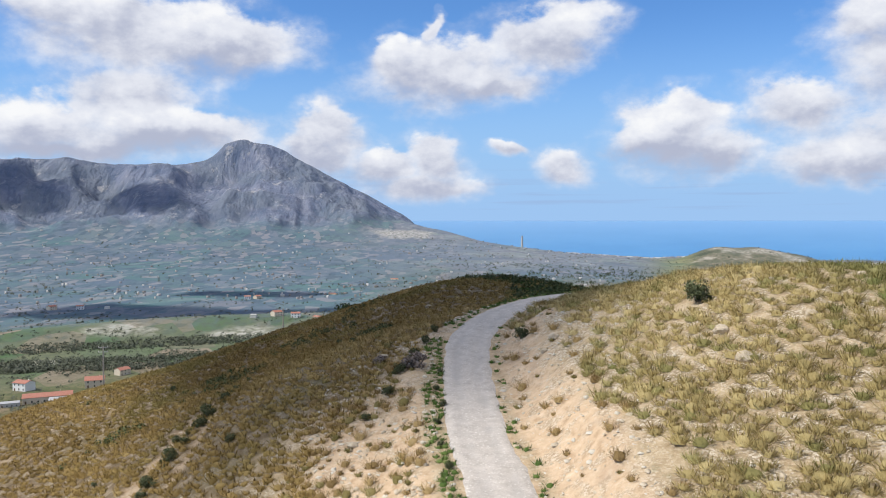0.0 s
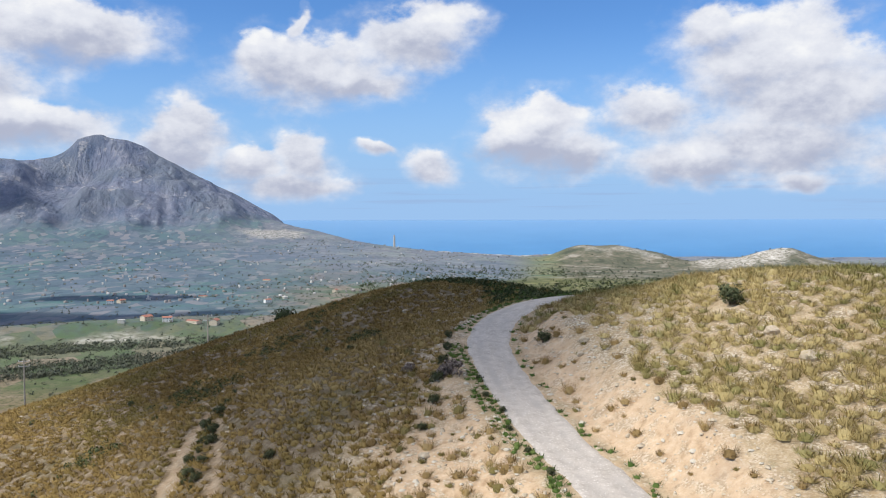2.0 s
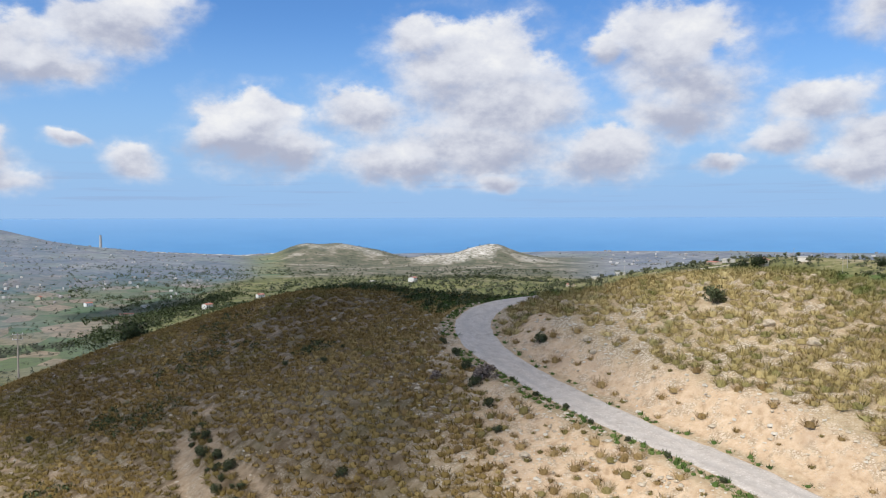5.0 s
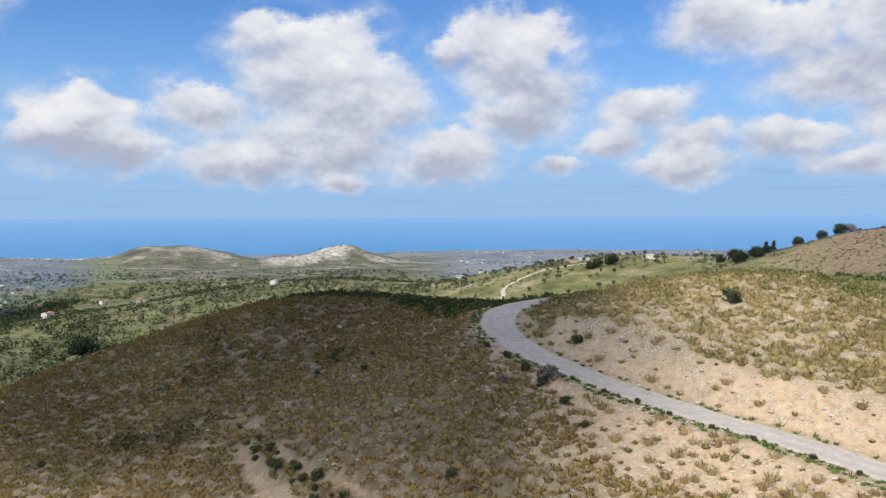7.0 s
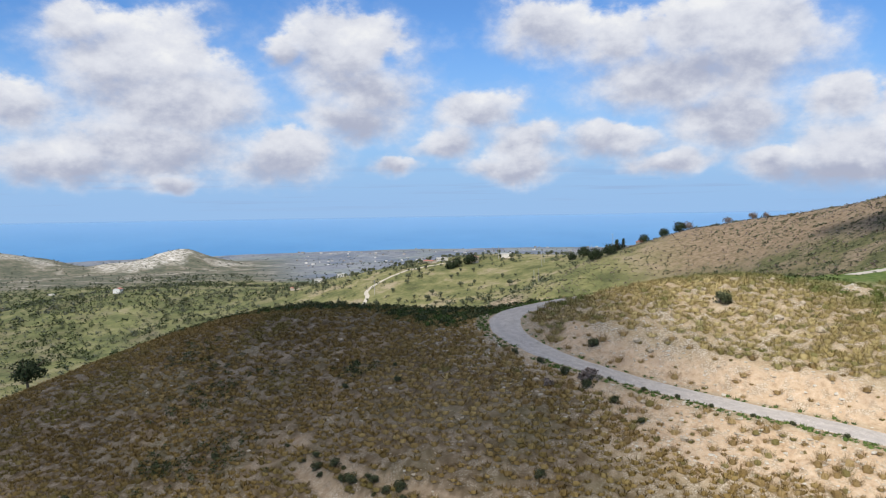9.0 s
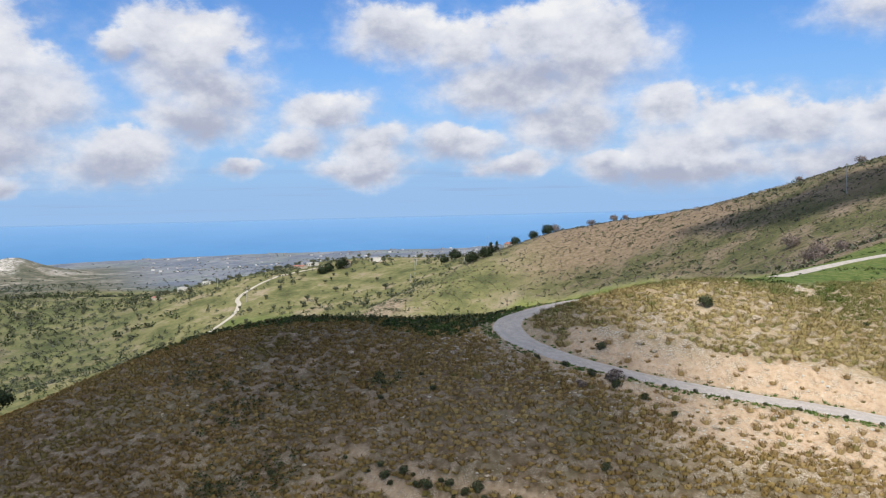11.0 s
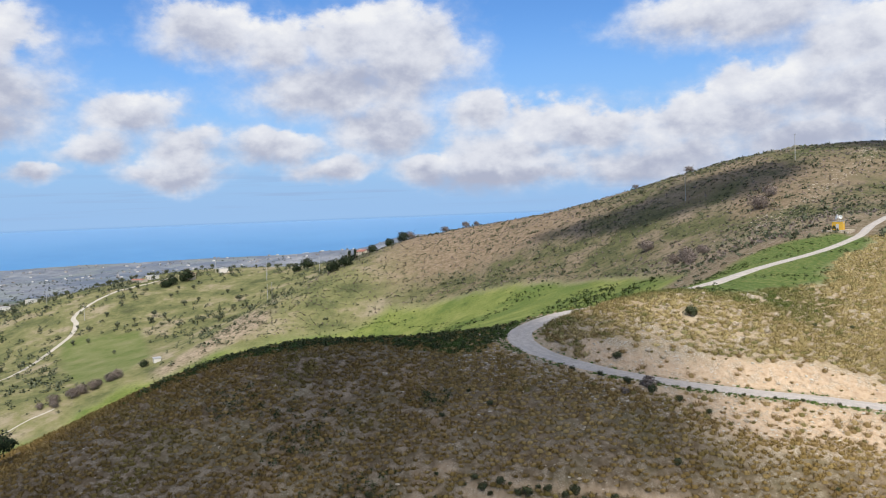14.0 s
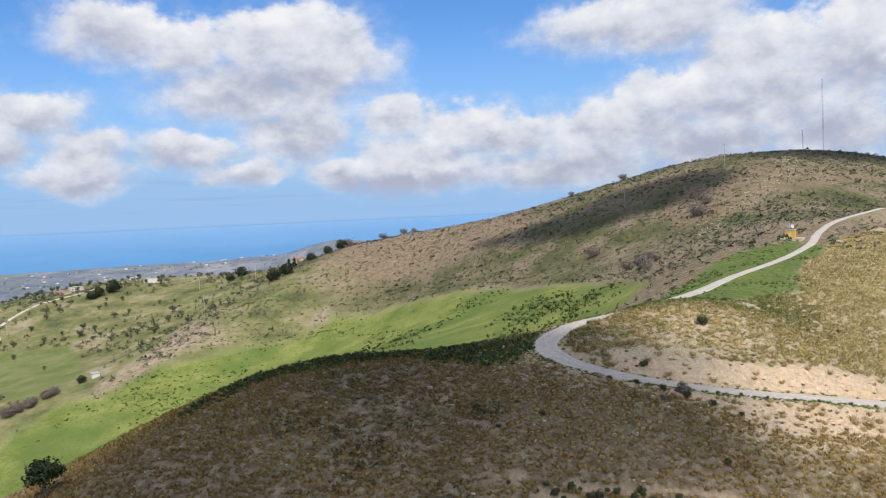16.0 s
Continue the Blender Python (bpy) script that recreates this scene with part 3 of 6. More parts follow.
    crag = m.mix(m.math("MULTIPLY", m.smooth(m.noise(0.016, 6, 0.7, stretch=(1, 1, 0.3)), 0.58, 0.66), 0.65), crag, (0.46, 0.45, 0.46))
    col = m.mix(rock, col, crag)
    col = m.mix(pale, col, m.ramp(m.noise(0.09, 7, 0.66), (0.36, (0.13, 0.135, 0.10)), (0.46, (0.34, 0.32, 0.27)), (0.54, (0.54, 0.51, 0.46)), (0.66, (0.68, 0.66, 0.62))))
    small = m.math("MULTIPLY", m.math("ADD", n_fine, m.math("MULTIPLY", n_mid, 2.0)), 0.12)
    crags = m.math("MULTIPLY", m.math("ADD", m.noise(0.012, 9, 0.72, stretch=(1, 1, 0.45)), m.math("MULTIPLY", m.smooth(cleft, 0.0, 0.12), 0.3)), m.math("MULTIPLY", rock, 42.0))
    m.bump(m.math("ADD", small, crags), 0.8, 1.0)
    return m.done(col)


def road_material():
    m = Nodes("pale_gravel", 0.9, 0.15)
    col = m.ramp(m.noise(1.1, 6, 0.62), (0.3, (0.40, 0.36, 0.32)), (0.5, (0.50, 0.455, 0.41)), (0.7, (0.58, 0.53, 0.48)))
    grit = m.noise(5, 5, 0.7)
    col = m.mix(m.math("MULTIPLY", m.smooth(grit, 0.54, 0.66), 0.65), col, (0.66, 0.63, 0.59))
    chips = m.cells(4.0, "Distance")
    col = m.mix(m.math("MULTIPLY", m.smooth(chips, 0.3, 0.12), 0.75), col, (0.72, 0.69, 0.65))
    col = m.mix(m.math("MULTIPLY", m.smooth(m.noise(9, 4, 0.7), 0.56, 0.68), 0.55), col, (0.27, 0.245, 0.22))
    track = m.attr("wheel")[0]
    col = m.mix(m.math("MULTIPLY", track, m.smooth(m.noise(0.35, 4), 0.35, 0.7)), col, (0.43, 0.40, 0.37))
    m.bump(m.math("ADD", grit, m.noise(4, 4)), 0.5, 0.05)
    return m.done(col)


def sea_material():
    m = Nodes("sea_water", 0.55, 0.25)
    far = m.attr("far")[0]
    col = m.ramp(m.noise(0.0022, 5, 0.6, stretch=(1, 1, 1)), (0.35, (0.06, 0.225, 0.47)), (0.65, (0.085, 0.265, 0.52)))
    # horizon haze painted onto the water: paler with distance
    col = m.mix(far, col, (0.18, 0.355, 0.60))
    m.bump(m.noise(0.05, 4), 0.1, 1.0)
    return m.done(col)


GROUND, GRAVEL, SEA = ground_material(), road_material(), sea_material()

# ---- ground, road, sea ----


def grid_faces(rows, cols):
    r, c = np.meshgrid(np.arange(rows - 1), np.arange(cols - 1), indexing="ij")
    a = (r * cols + c).ravel()
    return np.stack([a, a + 1, a + cols + 1, a + cols], 1)


def grid_mesh(name, xyz, rows, cols, material):
    faces = grid_faces(rows, cols)
    me = bpy.data.meshes.new(name)
    me.vertices.add(len(xyz))
    me.vertices.foreach_set("co", xyz.astype(np.float32).ravel())
    me.loops.add(faces.size)
    me.loops.foreach_set("vertex_index", faces.ravel().astype(np.int32))
    me.polygons.add(len(faces))
    me.polygons.foreach_set("loop_start", np.arange(0, faces.size, 4, dtype=np.int32))
    me.update(calc_edges=True)
    me.materials.append(material)
    me.shade_smooth()
    return me


def set_zone(me, name, r, g, b):
    layer = me.color_attributes.new(name, "FLOAT_COLOR", "POINT")
    rgba = np.stack([r, g, b, np.ones_like(r)], 1).astype(np.float32)
    layer.data.foreach_set("color", rgba.ravel())


def inside(poly, x, y, soft=1.0, wobble=0.0, scale=10.0):
    """Signed-distance mask of a polygon, 1 inside."""
    if wobble:
        x, y = x + wobble * fbm(x / scale, y / scale, 3, 5), y + wobble * fbm(x / scale, y / scale, 3, 6)
    p = np.array(poly, float)
    d, odd = np.full(x.shape, 1e9), np.zeros(x.shape, bool)
    for a, b in zip(p, np.roll(p, -1, 0)):
        e = b - a
        k = np.clip(((x - a[0]) * e[0] + (y - a[1]) * e[1]) / (e @ e), 0, 1)
        d = np.minimum(d, np.hypot(x - a[0] - k * e[0], y - a[1] - k * e[1]))
        cross = (a[1] > y) != (b[1] > y)
        odd ^= cross & (x < a[0] + (y - a[1]) / (e[1] if e[1] else 1e-9) * e[0])
    return step(-soft, soft, np.where(odd, d, -d))


MEADOW = [(100, 82), (112, 62), (137, 55), (190, 57), (262, 75), (310, 104), (341, 138), (372, 180), (380, 220), (355, 252), (326, 312), (283, 357), (238, 362), (200, 400), (150, 400), (115, 250), (90, 150)]
UPPER_MEADOW = [(40, 65), (32, 54), (49, 37), (60, 30), (92, 19), (117, 4), (126, 9), (119, 32), (110, 41), (88, 52), (60, 66)]


# bare white rock: bearing, distance, half widths, amount
BARE_ROCK = [(32.2, 2690, 1.3, 90, 0.95), (29.2, 2620, 1.7, 80, 0.9), (24.0, 2830, 1.0, 60, 0.5), (21.0, 2810, 0.7, 40, 0.4), (-2.8, 3060, 2.2, 110, 0.55), (36, 2700, 1.2, 50, 0.6), (22.6, 2860, 1.5, 50, 0.6), (19.8, 2840, 0.9, 40, 0.45), (-14, 900, 3, 22, 0.6), (-22, 930, 3, 20, 0.5), (-27.5, 770, 2, 20, 0.5)]


DIRT = [(395, 338), (374, 298), (352, 298), (330, 316), (306, 326), (290, 342), (312, 342), (340, 336), (365, 326)]
PLOT = [(421, 507), (430, 439), (385, 405), (345, 378), (312, 372), (290, 366), (300, 400), (340, 440)]
BROW_AREA = [(-8, 144), (1, 129), (6, 120), (10, 110), (10, 101), (8, 94), (12, 89.5), (24, 89), (34, 85), (48, 90), (44, 100), (32, 108), (24, 122), (12, 138)]


def brow_mask(x, y, d):
    """The green brow of the hill, on the outside of the bend."""
    return inside(BROW_AREA, x, y, 2.0, 4, 8) * step(1.5, 2.5, d)


def zones(x, y):
    r = np.hypot(x, y)
    az = np.degrees(np.arctan2(x, y))
    d, _ = along(ROAD_LINE[:150], x, y)
    n1, n2 = fbm(x / 7, y / 7, 4, 41), fbm(x / 2.5, y / 2.5, 3, 43)
    near = 1 - step(150, 260, np.hypot(x - 20, y - 70))
    # brown hillside below and beyond the road
    upper = step(56, 74, y + 4 * n1)
    brown = step(11, 17, d + 3 * n1 + 8 * upper) * near
    soil = np.maximum(step(13, 9, d + 3 * n1 + 5 * upper) * step(1, 3, d) * (1 - 0.55 * upper), step(-8.5, -6.0, d + 2.2 * n1) * (d < 0)) * step(86, 74, y + 3 * n2)
    soil = np.maximum(soil, 0.9 * step(3, 2, np.abs(d)))
    verge = np.maximum(step(4.3, 3.2, d + 0.8 * n2) * step(1.8, 2.2, d), 0.8 * step(-3.1, -2.6, d + 0.4 * n2) * step(-2.0, -2.2, d)) * step(-0.35, 0.25, n1 + 0.2)
    brow = brow_mask(x, y, d)
    green = np.maximum(0.3 * verge, brow) * near
    g, _ = along(GULLY_LINE, x, y)
    h, _ = along(RILL_LINE, x, y)
    scar = step(1.45, 0.8, np.abs(g) + 1.0 * n2 + 0.4 * n1)
    scar = np.maximum(scar, 0.8 * step(0.75, 0.4, np.abs(h) + 0.5 * n2))
    scar = np.maximum(scar, step(1.7, 1.0, np.hypot(x + 21.8, 0.8 * (y - 91)) + 1.2 * n2))
    soil = np.maximum(soil, 0.48 * scar)
    worn = step(0.18, 0.42, fbm(x / 4.5, y / 3.0, 3, 45)) * step(88, 96, y) * step(118, 108, y) * (d > 8)
    soil = np.maximum(soil, 0.3 * worn)
    soil = soil * near * (1 - green)
    meadow = np.maximum(inside(MEADOW, x, y, 5, 8, 30), inside(UPPER_MEADOW, x, y, 3, 4, 12))
    scrub = step(150, 260, np.hypot(x - 20, y - 70)) * (1 - meadow)
    pink = step(395, 430, x + 12 * n1) * step(60, 100, y - 0.2 * (x - 400)) * step(285, 245, y) * scrub
    pink = np.maximum(pink, 0.8 * step(0.2, 0.5, fbm(x / 60, y / 60, 3, 47)) * scrub)
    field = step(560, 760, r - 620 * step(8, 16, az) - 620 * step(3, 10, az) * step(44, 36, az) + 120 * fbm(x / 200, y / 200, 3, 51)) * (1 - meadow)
    high = land(x, y, False)
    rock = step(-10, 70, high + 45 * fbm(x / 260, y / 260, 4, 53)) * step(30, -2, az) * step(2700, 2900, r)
    pale = np.zeros_like(r)
    for bearing, dist, wide, deep, amount in BARE_ROCK:
        u, v = (az - bearing) / wide, (r - dist) / deep
        pale = np.maximum(pale, amount * step(-0.25, 0.35, 1 - np.hypot(u, v) + 0.7 * fbm(x / 40, y / 40, 4, 57)))
    grove = step(2, 8, az) * step(66, 56, az) * step(330, 430, r) * (1 - field) * (1 - meadow)
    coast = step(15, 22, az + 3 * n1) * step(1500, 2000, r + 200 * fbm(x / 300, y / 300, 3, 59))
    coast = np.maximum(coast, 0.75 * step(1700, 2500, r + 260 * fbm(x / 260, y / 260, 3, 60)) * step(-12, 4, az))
    earth = inside(DIRT, x, y, 5, 9, 14)
    plot = inside(PLOT, x, y, 3, 4, 20)
    vale = step(1250, 850, r + 120 * n1) * step(10, 0, az)
    vale = np.maximum(vale, 0.85 * step(2200, 1500, r + 300 * fbm(x / 250, y / 250, 3, 62)) * step(-8, 3, az))
    knolls = step(13, 18, az) * step(43, 36, az) * step(3050, 2900, r) * step(1500, 1900, r)
    coast, vale = coast * (1 - 0.6 * knolls), np.maximum(vale, 0.6 * knolls)
    lush = inside(UPPER_MEADOW, x, y, 3, 4, 12)
    return soil, green, brown, field, rock, meadow, scrub, pale, grove, pink, lush, coast, vale, earth, plot, knolls


def build_ground():
    fine = np.radians(np.concatenate([np.arange(-42, -30, 0.4), np.arange(-30, 3.9, 0.2), np.arange(4, 127.01, 0.4)]))
    coarse = np.radians(np.arange(130, 318, 4.0))
    ang = np.concatenate([fine, coarse, [fine[0] + 2 * math.pi]])
    rad = [0.02]
    while rad[-1] < 4850:
        q = rad[-1]
        rad.append(q + max(2.0 if q < 6 else 0.5, q * (0.012 if 38 < q < 190 or 2850 < q < 4050 else 0.017)))
    rad = np.array(rad)
    rr, aa = np.meshgrid(rad, ang, indexing="ij")
    x, y = (PX + rr * np.sin(aa)).ravel(), (PY + rr * np.cos(aa)).ravel()
    z = ground_height(x, y)
    xyz = np.stack([x, y, z], 1)
    me = grid_mesh("ground", xyz, len(rad), len(ang), GROUND)
    soil, green, brown, field, rock, meadow, scrub, pale, grove, pink, lush, coast, vale, earth, plot, knolls = zones(x, y)
    strips = step(18.5, 15.5, np.degrees(np.arctan2(x, y))) * knolls
    set_zone(me, "zone_a", soil, green, brown)
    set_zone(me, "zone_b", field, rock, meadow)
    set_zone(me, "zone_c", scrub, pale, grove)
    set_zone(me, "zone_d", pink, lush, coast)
    set_zone(me, "zone_e", vale, earth, plot)
    bearing, dist = np.degrees(np.arctan2(x, y)), np.hypot(x, y)
    wooded = step(2, 6, bearing) * step(40, 30, bearing) * step(560, 760, dist) * step(2300, 1900, dist)
    set_zone(me, "zone_f", knolls, strips, wooded)
    return tagged(new("ground", me), "dry Mediterranean hills, valley and mountain of soil, grass and rock", "ground", kind="structure")


def build_road():
    line = catmull(ROAD, 24)
    d = np.gradient(line[:, :2], axis=0)
    d /= np.linalg.norm(d, axis=1)[:, None]
    across = np.linspace(-1, 1, 13)
    verts, wheel = [], []
    for i, (p, t) in enumerate(zip(line, d)):
        for k in across:
            wide = ROAD_HALF - 0.75 * float(step(48, 85, p[0])) + 0.12 * float(vnoise(np.array([i * 0.35]), np.array([k * 3.0]), 71)[0]) * abs(k)
            s = k * wide
            x, y = p[0] + t[1] * s, p[1] - t[0] * s
            rut = -0.05 * math.exp(-((abs(s) - 0.9) / 0.3) ** 2)
            verts.append((x, y, p[2] + 0.03 + rut - 0.12 * max(0, abs(k) - 0.9) * 10))
            wheel.append(math.exp(-((abs(s) - 0.9) / 0.35) ** 2))
    me = grid_mesh("road", np.array(verts), len(line), 13, GRAVEL)
    w = np.array(wheel)
    set_zone(me, "wheel", w, w, w)
    return tagged(new("road", me), "pale grey gravel hill road with worn wheel tracks", "road", kind="structure")


def build_sea():
    ang = np.radians(np.arange(-60, 140.01, 1.5))
    rad = np.array([2900, 3300, 3600, 3900, 4200, 4400, 4600, 4700, 4780, 4860.0])
    rr, aa = np.meshgrid(rad, ang, indexing="ij")
    z = -152 + 174 * np.clip((rr - 3300) / 1560, 0, 1) ** 1.0
    xyz = np.stack([(PX + rr * np.sin(aa)).ravel(), (PY + rr * np.cos(aa)).ravel(), z.ravel()], 1)
    me = grid_mesh("water", xyz, len(rad), len(ang), SEA)
    # weight of the painted haze, from the shore out to the horizon
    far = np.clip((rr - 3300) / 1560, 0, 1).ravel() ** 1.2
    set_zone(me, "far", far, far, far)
    return tagged(new("water", me), "calm blue sea reaching to the horizon", "sea", kind="structure")


build_ground()
build_road()
build_sea()

# ---- helpers for things ----


def tri_mesh(name, verts, tris, material, tint=None, smooth=False, round_to=None):
    """A mesh from arrays of corners and triangles. round_to: the way each corner faces, for leaves that are lit as one rounded mass."""
    verts, tris = np.asarray(verts, np.float32), np.asarray(tris, np.int32)
    if round_to is not None:
        face = np.cross(verts[tris[:, 1]] - verts[tris[:, 0]], verts[tris[:, 2]] - verts[tris[:, 0]])
        tris = np.where((face * round_to[tris[:, 0]]).sum(1)[:, None] < 0, tris[:, ::-1], tris)
    me = bpy.data.meshes.new(name)
    me.vertices.add(len(verts))
    me.vertices.foreach_set("co", verts.ravel())
    me.loops.add(tris.size)
    me.loops.foreach_set("vertex_index", tris.ravel())
    me.polygons.add(len(tris))
    me.polygons.foreach_set("loop_start", np.arange(0, tris.size, 3, dtype=np.int32))
    me.update(calc_edges=True)
    me.materials.append(material)
    if tint is not None:
        set_zone(me, "tint", *(np.asarray(tint, float).T))
    if smooth or round_to is not None:
        me.shade_smooth()
    if round_to is not None:
        layer = me.attributes.new("custom_normal", "FLOAT_VECTOR", "POINT")
        layer.data.foreach_set("vector", np.asarray(round_to, np.float32).ravel())
    return me


def part(name, data, material=None, parent=None, label="", m=None):
    """Links a bmesh or a mesh as one object, under a thing or a part."""
    if isinstance(data, bmesh.types.BMesh):
        me = bpy.data.meshes.new(name)
        data.to_mesh(me)
        data.free()
        me.materials.append(material)
    else:
        me = data
    ob = new(name, me)
    if parent is not None:
        ob.parent = parent
    if m is not None:
        ob.matrix_basis = m
    return tagged(ob, label)


def box(bm, x0, y0, z0, x1, y1, z1, bevel=0.0):
    made = bmesh.ops.create_cube(bm, size=1.0)["verts"]
    bmesh.ops.scale(bm, vec=(x1 - x0, y1 - y0, z1 - z0), verts=made)
    bmesh.ops.translate(bm, vec=((x0 + x1) / 2, (y0 + y1) / 2, (z0 + z1) / 2), verts=made)
    if bevel:
        edges = list({e for v in made for e in v.link_edges})
        bmesh.ops.bevel(bm, geom=edges, offset=bevel, segments=1, affect="EDGES")
    return bm


def tube(bm, a, b, ra, rb, sides=8):
    a, b = Vector(a), Vector(b)
    d = b - a
    made = bmesh.ops.create_cone(bm, cap_ends=True, segments=sides, radius1=ra, radius2=rb, depth=d.length)["verts"]
    bmesh.ops.transform(bm, matrix=Matrix.Translation((a + b) / 2) @ d.to_track_quat("Z", "Y").to_matrix().to_4x4(), verts=made)
    return bm


RNG = np.random.default_rng(7)


def blade_arrays(x, y, z, radius, height, blades, rng, width=0.02, lean=1.15):
    """Tussocks of fine pointed blades that fan out from a tight base."""
    n = len(x)
    a = rng.uniform(0, 2 * np.pi, (n, blades))
    tilt = lean * rng.uniform(0, 1, (n, blades)) ** 0.7 * rng.uniform(0.8, 1.1, (n, 1))
    root = 0.45 * radius[:, None] * np.sqrt(rng.uniform(0, 1, (n, blades)))
    dx, dy = np.cos(a), np.sin(a)
    bx, by = x[:, None] + dx * root, y[:, None] + dy * root
    long = height[:, None] * rng.uniform(0.6, 1.08, (n, blades))
    reach = long * np.sin(tilt) * (radius / height)[:, None]
    bend = rng.normal(0, 0.12, (n, blades)) * long
    tx, ty = bx + dx * reach - dy * bend, by + dy * reach + dx * bend
    tz = z[:, None] + long * np.cos(tilt)
    w = width * rng.uniform(0.7, 1.3, (n, blades))
    # most of the blades fork off an older stem part of the way up
    f = np.where(rng.uniform(0, 1, a.shape) < 0.25, 0, rng.uniform(0.15, 0.6, a.shape))
    fork = rng.normal(0, 0.16, (n, blades)) * long * (f > 0)
    turn = rng.uniform(0, 6.28, a.shape)
    sx, sy = np.cos(turn) * w, np.sin(turn) * w
    bz = z[:, None] - 0.06 + f * (tz - z[:, None])
    bx, by = bx + f * (tx - bx), by + f * (ty - by)
    tx, ty = tx - dy * fork, ty + dx * fork
    v = np.stack([np.stack([bx - sx, by - sy, bz], -1), np.stack([bx + sx, by + sy, bz], -1), np.stack([tx, ty, tz], -1)], 2)
    # the whole tussock is lit as one rounded tuft
    q = (tx + bx) / 2 - x[:, None], (ty + by) / 2 - y[:, None]
    dome = np.stack([q[0] / (0.8 * radius[:, None]), q[1] / (0.8 * radius[:, None]), 0.85 + (tz - z[:, None]) / height[:, None] * 0.6], -1)
    dome += rng.normal(0, 0.16, dome.shape)
    dome /= np.linalg.norm(dome, axis=-1, keepdims=True)
    return v.reshape(-1, 3), np.arange(n * blades * 3).reshape(-1, 3), np.repeat(dome.reshape(-1, 3), 3, 0)


def tuft_arrays(x, y, z, radius, height, rng, sides=6):
    """The matted heart of each tussock: an uneven low dome."""
    n = len(x)
    a = np.arange(sides) * 2 * np.pi / sides + rng.uniform(0, 6.28, (n, 1))
    rings = []
    for up, out in ((-0.12, 0.46), (0.30, 0.36)):
        q = radius[:, None] * out * rng.uniform(0.8, 1.2, (n, sides))
        h = height[:, None] * up * rng.uniform(0.8, 1.2, (n, sides))
        rings.append(np.stack([x[:, None] + q * np.cos(a), y[:, None] + q * np.sin(a), z[:, None] + h], -1))
    lean = 0.12 * radius[:, None] * rng.normal(size=(n, 2))
    top = np.stack([x + lean[:, 0], y + lean[:, 1], z + 0.45 * height], -1)[:, None]
    v = np.concatenate(rings + [top], 1)
    tri = []
    for i in range(sides):
        j = (i + 1) % sides
        tri += [(i, j, sides + j), (i, sides + j, sides + i), (sides + i, sides + j, 2 * sides)]
    tri = np.array(tri)[None] + (2 * sides + 1) * np.arange(n)[:, None, None]
    dome = (v - np.stack([x, y, z], -1)[:, None]) / np.stack([radius, radius, height], -1)[:, None]
    dome[..., 2] += 0.35
    dome /= np.linalg.norm(dome, axis=-1, keepdims=True)
    return v.reshape(-1, 3), tri.reshape(-1, 3), dome.reshape(-1, 3), 2 * sides + 1


def leaf_cloud(rng, n, size, spread=(1, 1, 1), hollow=0.55):
    """Small leaf triangles in a rounded volume, denser towards its skin."""
    d = rng.normal(size=(n, 3))
    d /= np.linalg.norm(d, axis=1)[:, None]
    r = hollow + (1 - hollow) * rng.uniform(0, 1, n) ** 0.7
    c = d * r[:, None] * np.array(spread)
    u = rng.normal(size=(n, 3))
    u /= np.linalg.norm(u, axis=1)[:, None]
    w = np.cross(u, rng.normal(size=(n, 3)))
    w /= np.linalg.norm(w, axis=1)[:, None]
    s = size * rng.uniform(0.6, 1.4, n)[:, None]
    return np.stack([c - u * s * 0.6, c + u * s * 0.6 + w * s * 0.2, c + w * s * 1.1], 1), d


# ---- plant materials ----


def grass_material(name, low, mid, high, rough=0.7):
    m = Nodes(name, rough, 0.15)
    tint = m.attr("tint")
    strands = m.noise(11, 4, 0.7, stretch=(1, 1, 0.35))
    tone = m.math("ADD", m.math("MULTIPLY", tint[0], 0.6), m.math("ADD", m.math("MULTIPLY", m.island(), 0.2), m.math("MULTIPLY", m.math("SUBTRACT", strands, 0.3), 0.5)))
    col = m.ramp(tone, (0.1, low), (0.5, mid), (0.9, high))
    col = m.mix(tint[1], col, (0.13, 0.17, 0.045))
    m.glow_through(col, 0.25)
    return m.done(col)


def leaf_material(name, low, high, rough=0.65):
    m = Nodes(name, rough, 0.2)
    col = m.ramp(m.island(), (0.1, low), (0.9, high))
    col = m.mix(m.math("MULTIPLY", m.random(), 0.35), col, tuple(0.6 * c for c in low))
    m.glow_through(col, 0.2)
    return m.done(col)


STRAW = grass_material("dry_straw_grass", (0.215, 0.17, 0.07), (0.44, 0.355, 0.16), (0.68, 0.57, 0.31))
BROWNGRASS = grass_material("brown_tussock_grass", (0.145, 0.098, 0.035), (0.295, 0.205, 0.073), (0.49, 0.37, 0.16))
BANKGRASS = grass_material("tawny_tussock_grass", (0.16, 0.105, 0.045), (0.34, 0.24, 0.105), (0.55, 0.42, 0.21))
GREENWEED = grass_material("green_weeds", (0.035, 0.05, 0.016), (0.095, 0.16, 0.038), (0.19, 0.25, 0.075))
SHRUBLEAF = leaf_material("dark_shrub_leaves", (0.065, 0.08, 0.038), (0.18, 0.20, 0.10))
OLIVELEAF = leaf_material("olive_leaves", (0.10, 0.12, 0.068), (0.23, 0.25, 0.155))
PINELEAF = leaf_material("dark_evergreen_leaves", (0.02, 0.034, 0.016), (0.065, 0.09, 0.04))
BARETWIG = leaf_material("bare_grey_twigs", (0.20, 0.16, 0.14), (0.42, 0.35, 0.31))
FARLEAF = leaf_material("distant_tree_leaves", (0.085, 0.10, 0.08), (0.17, 0.185, 0.135))


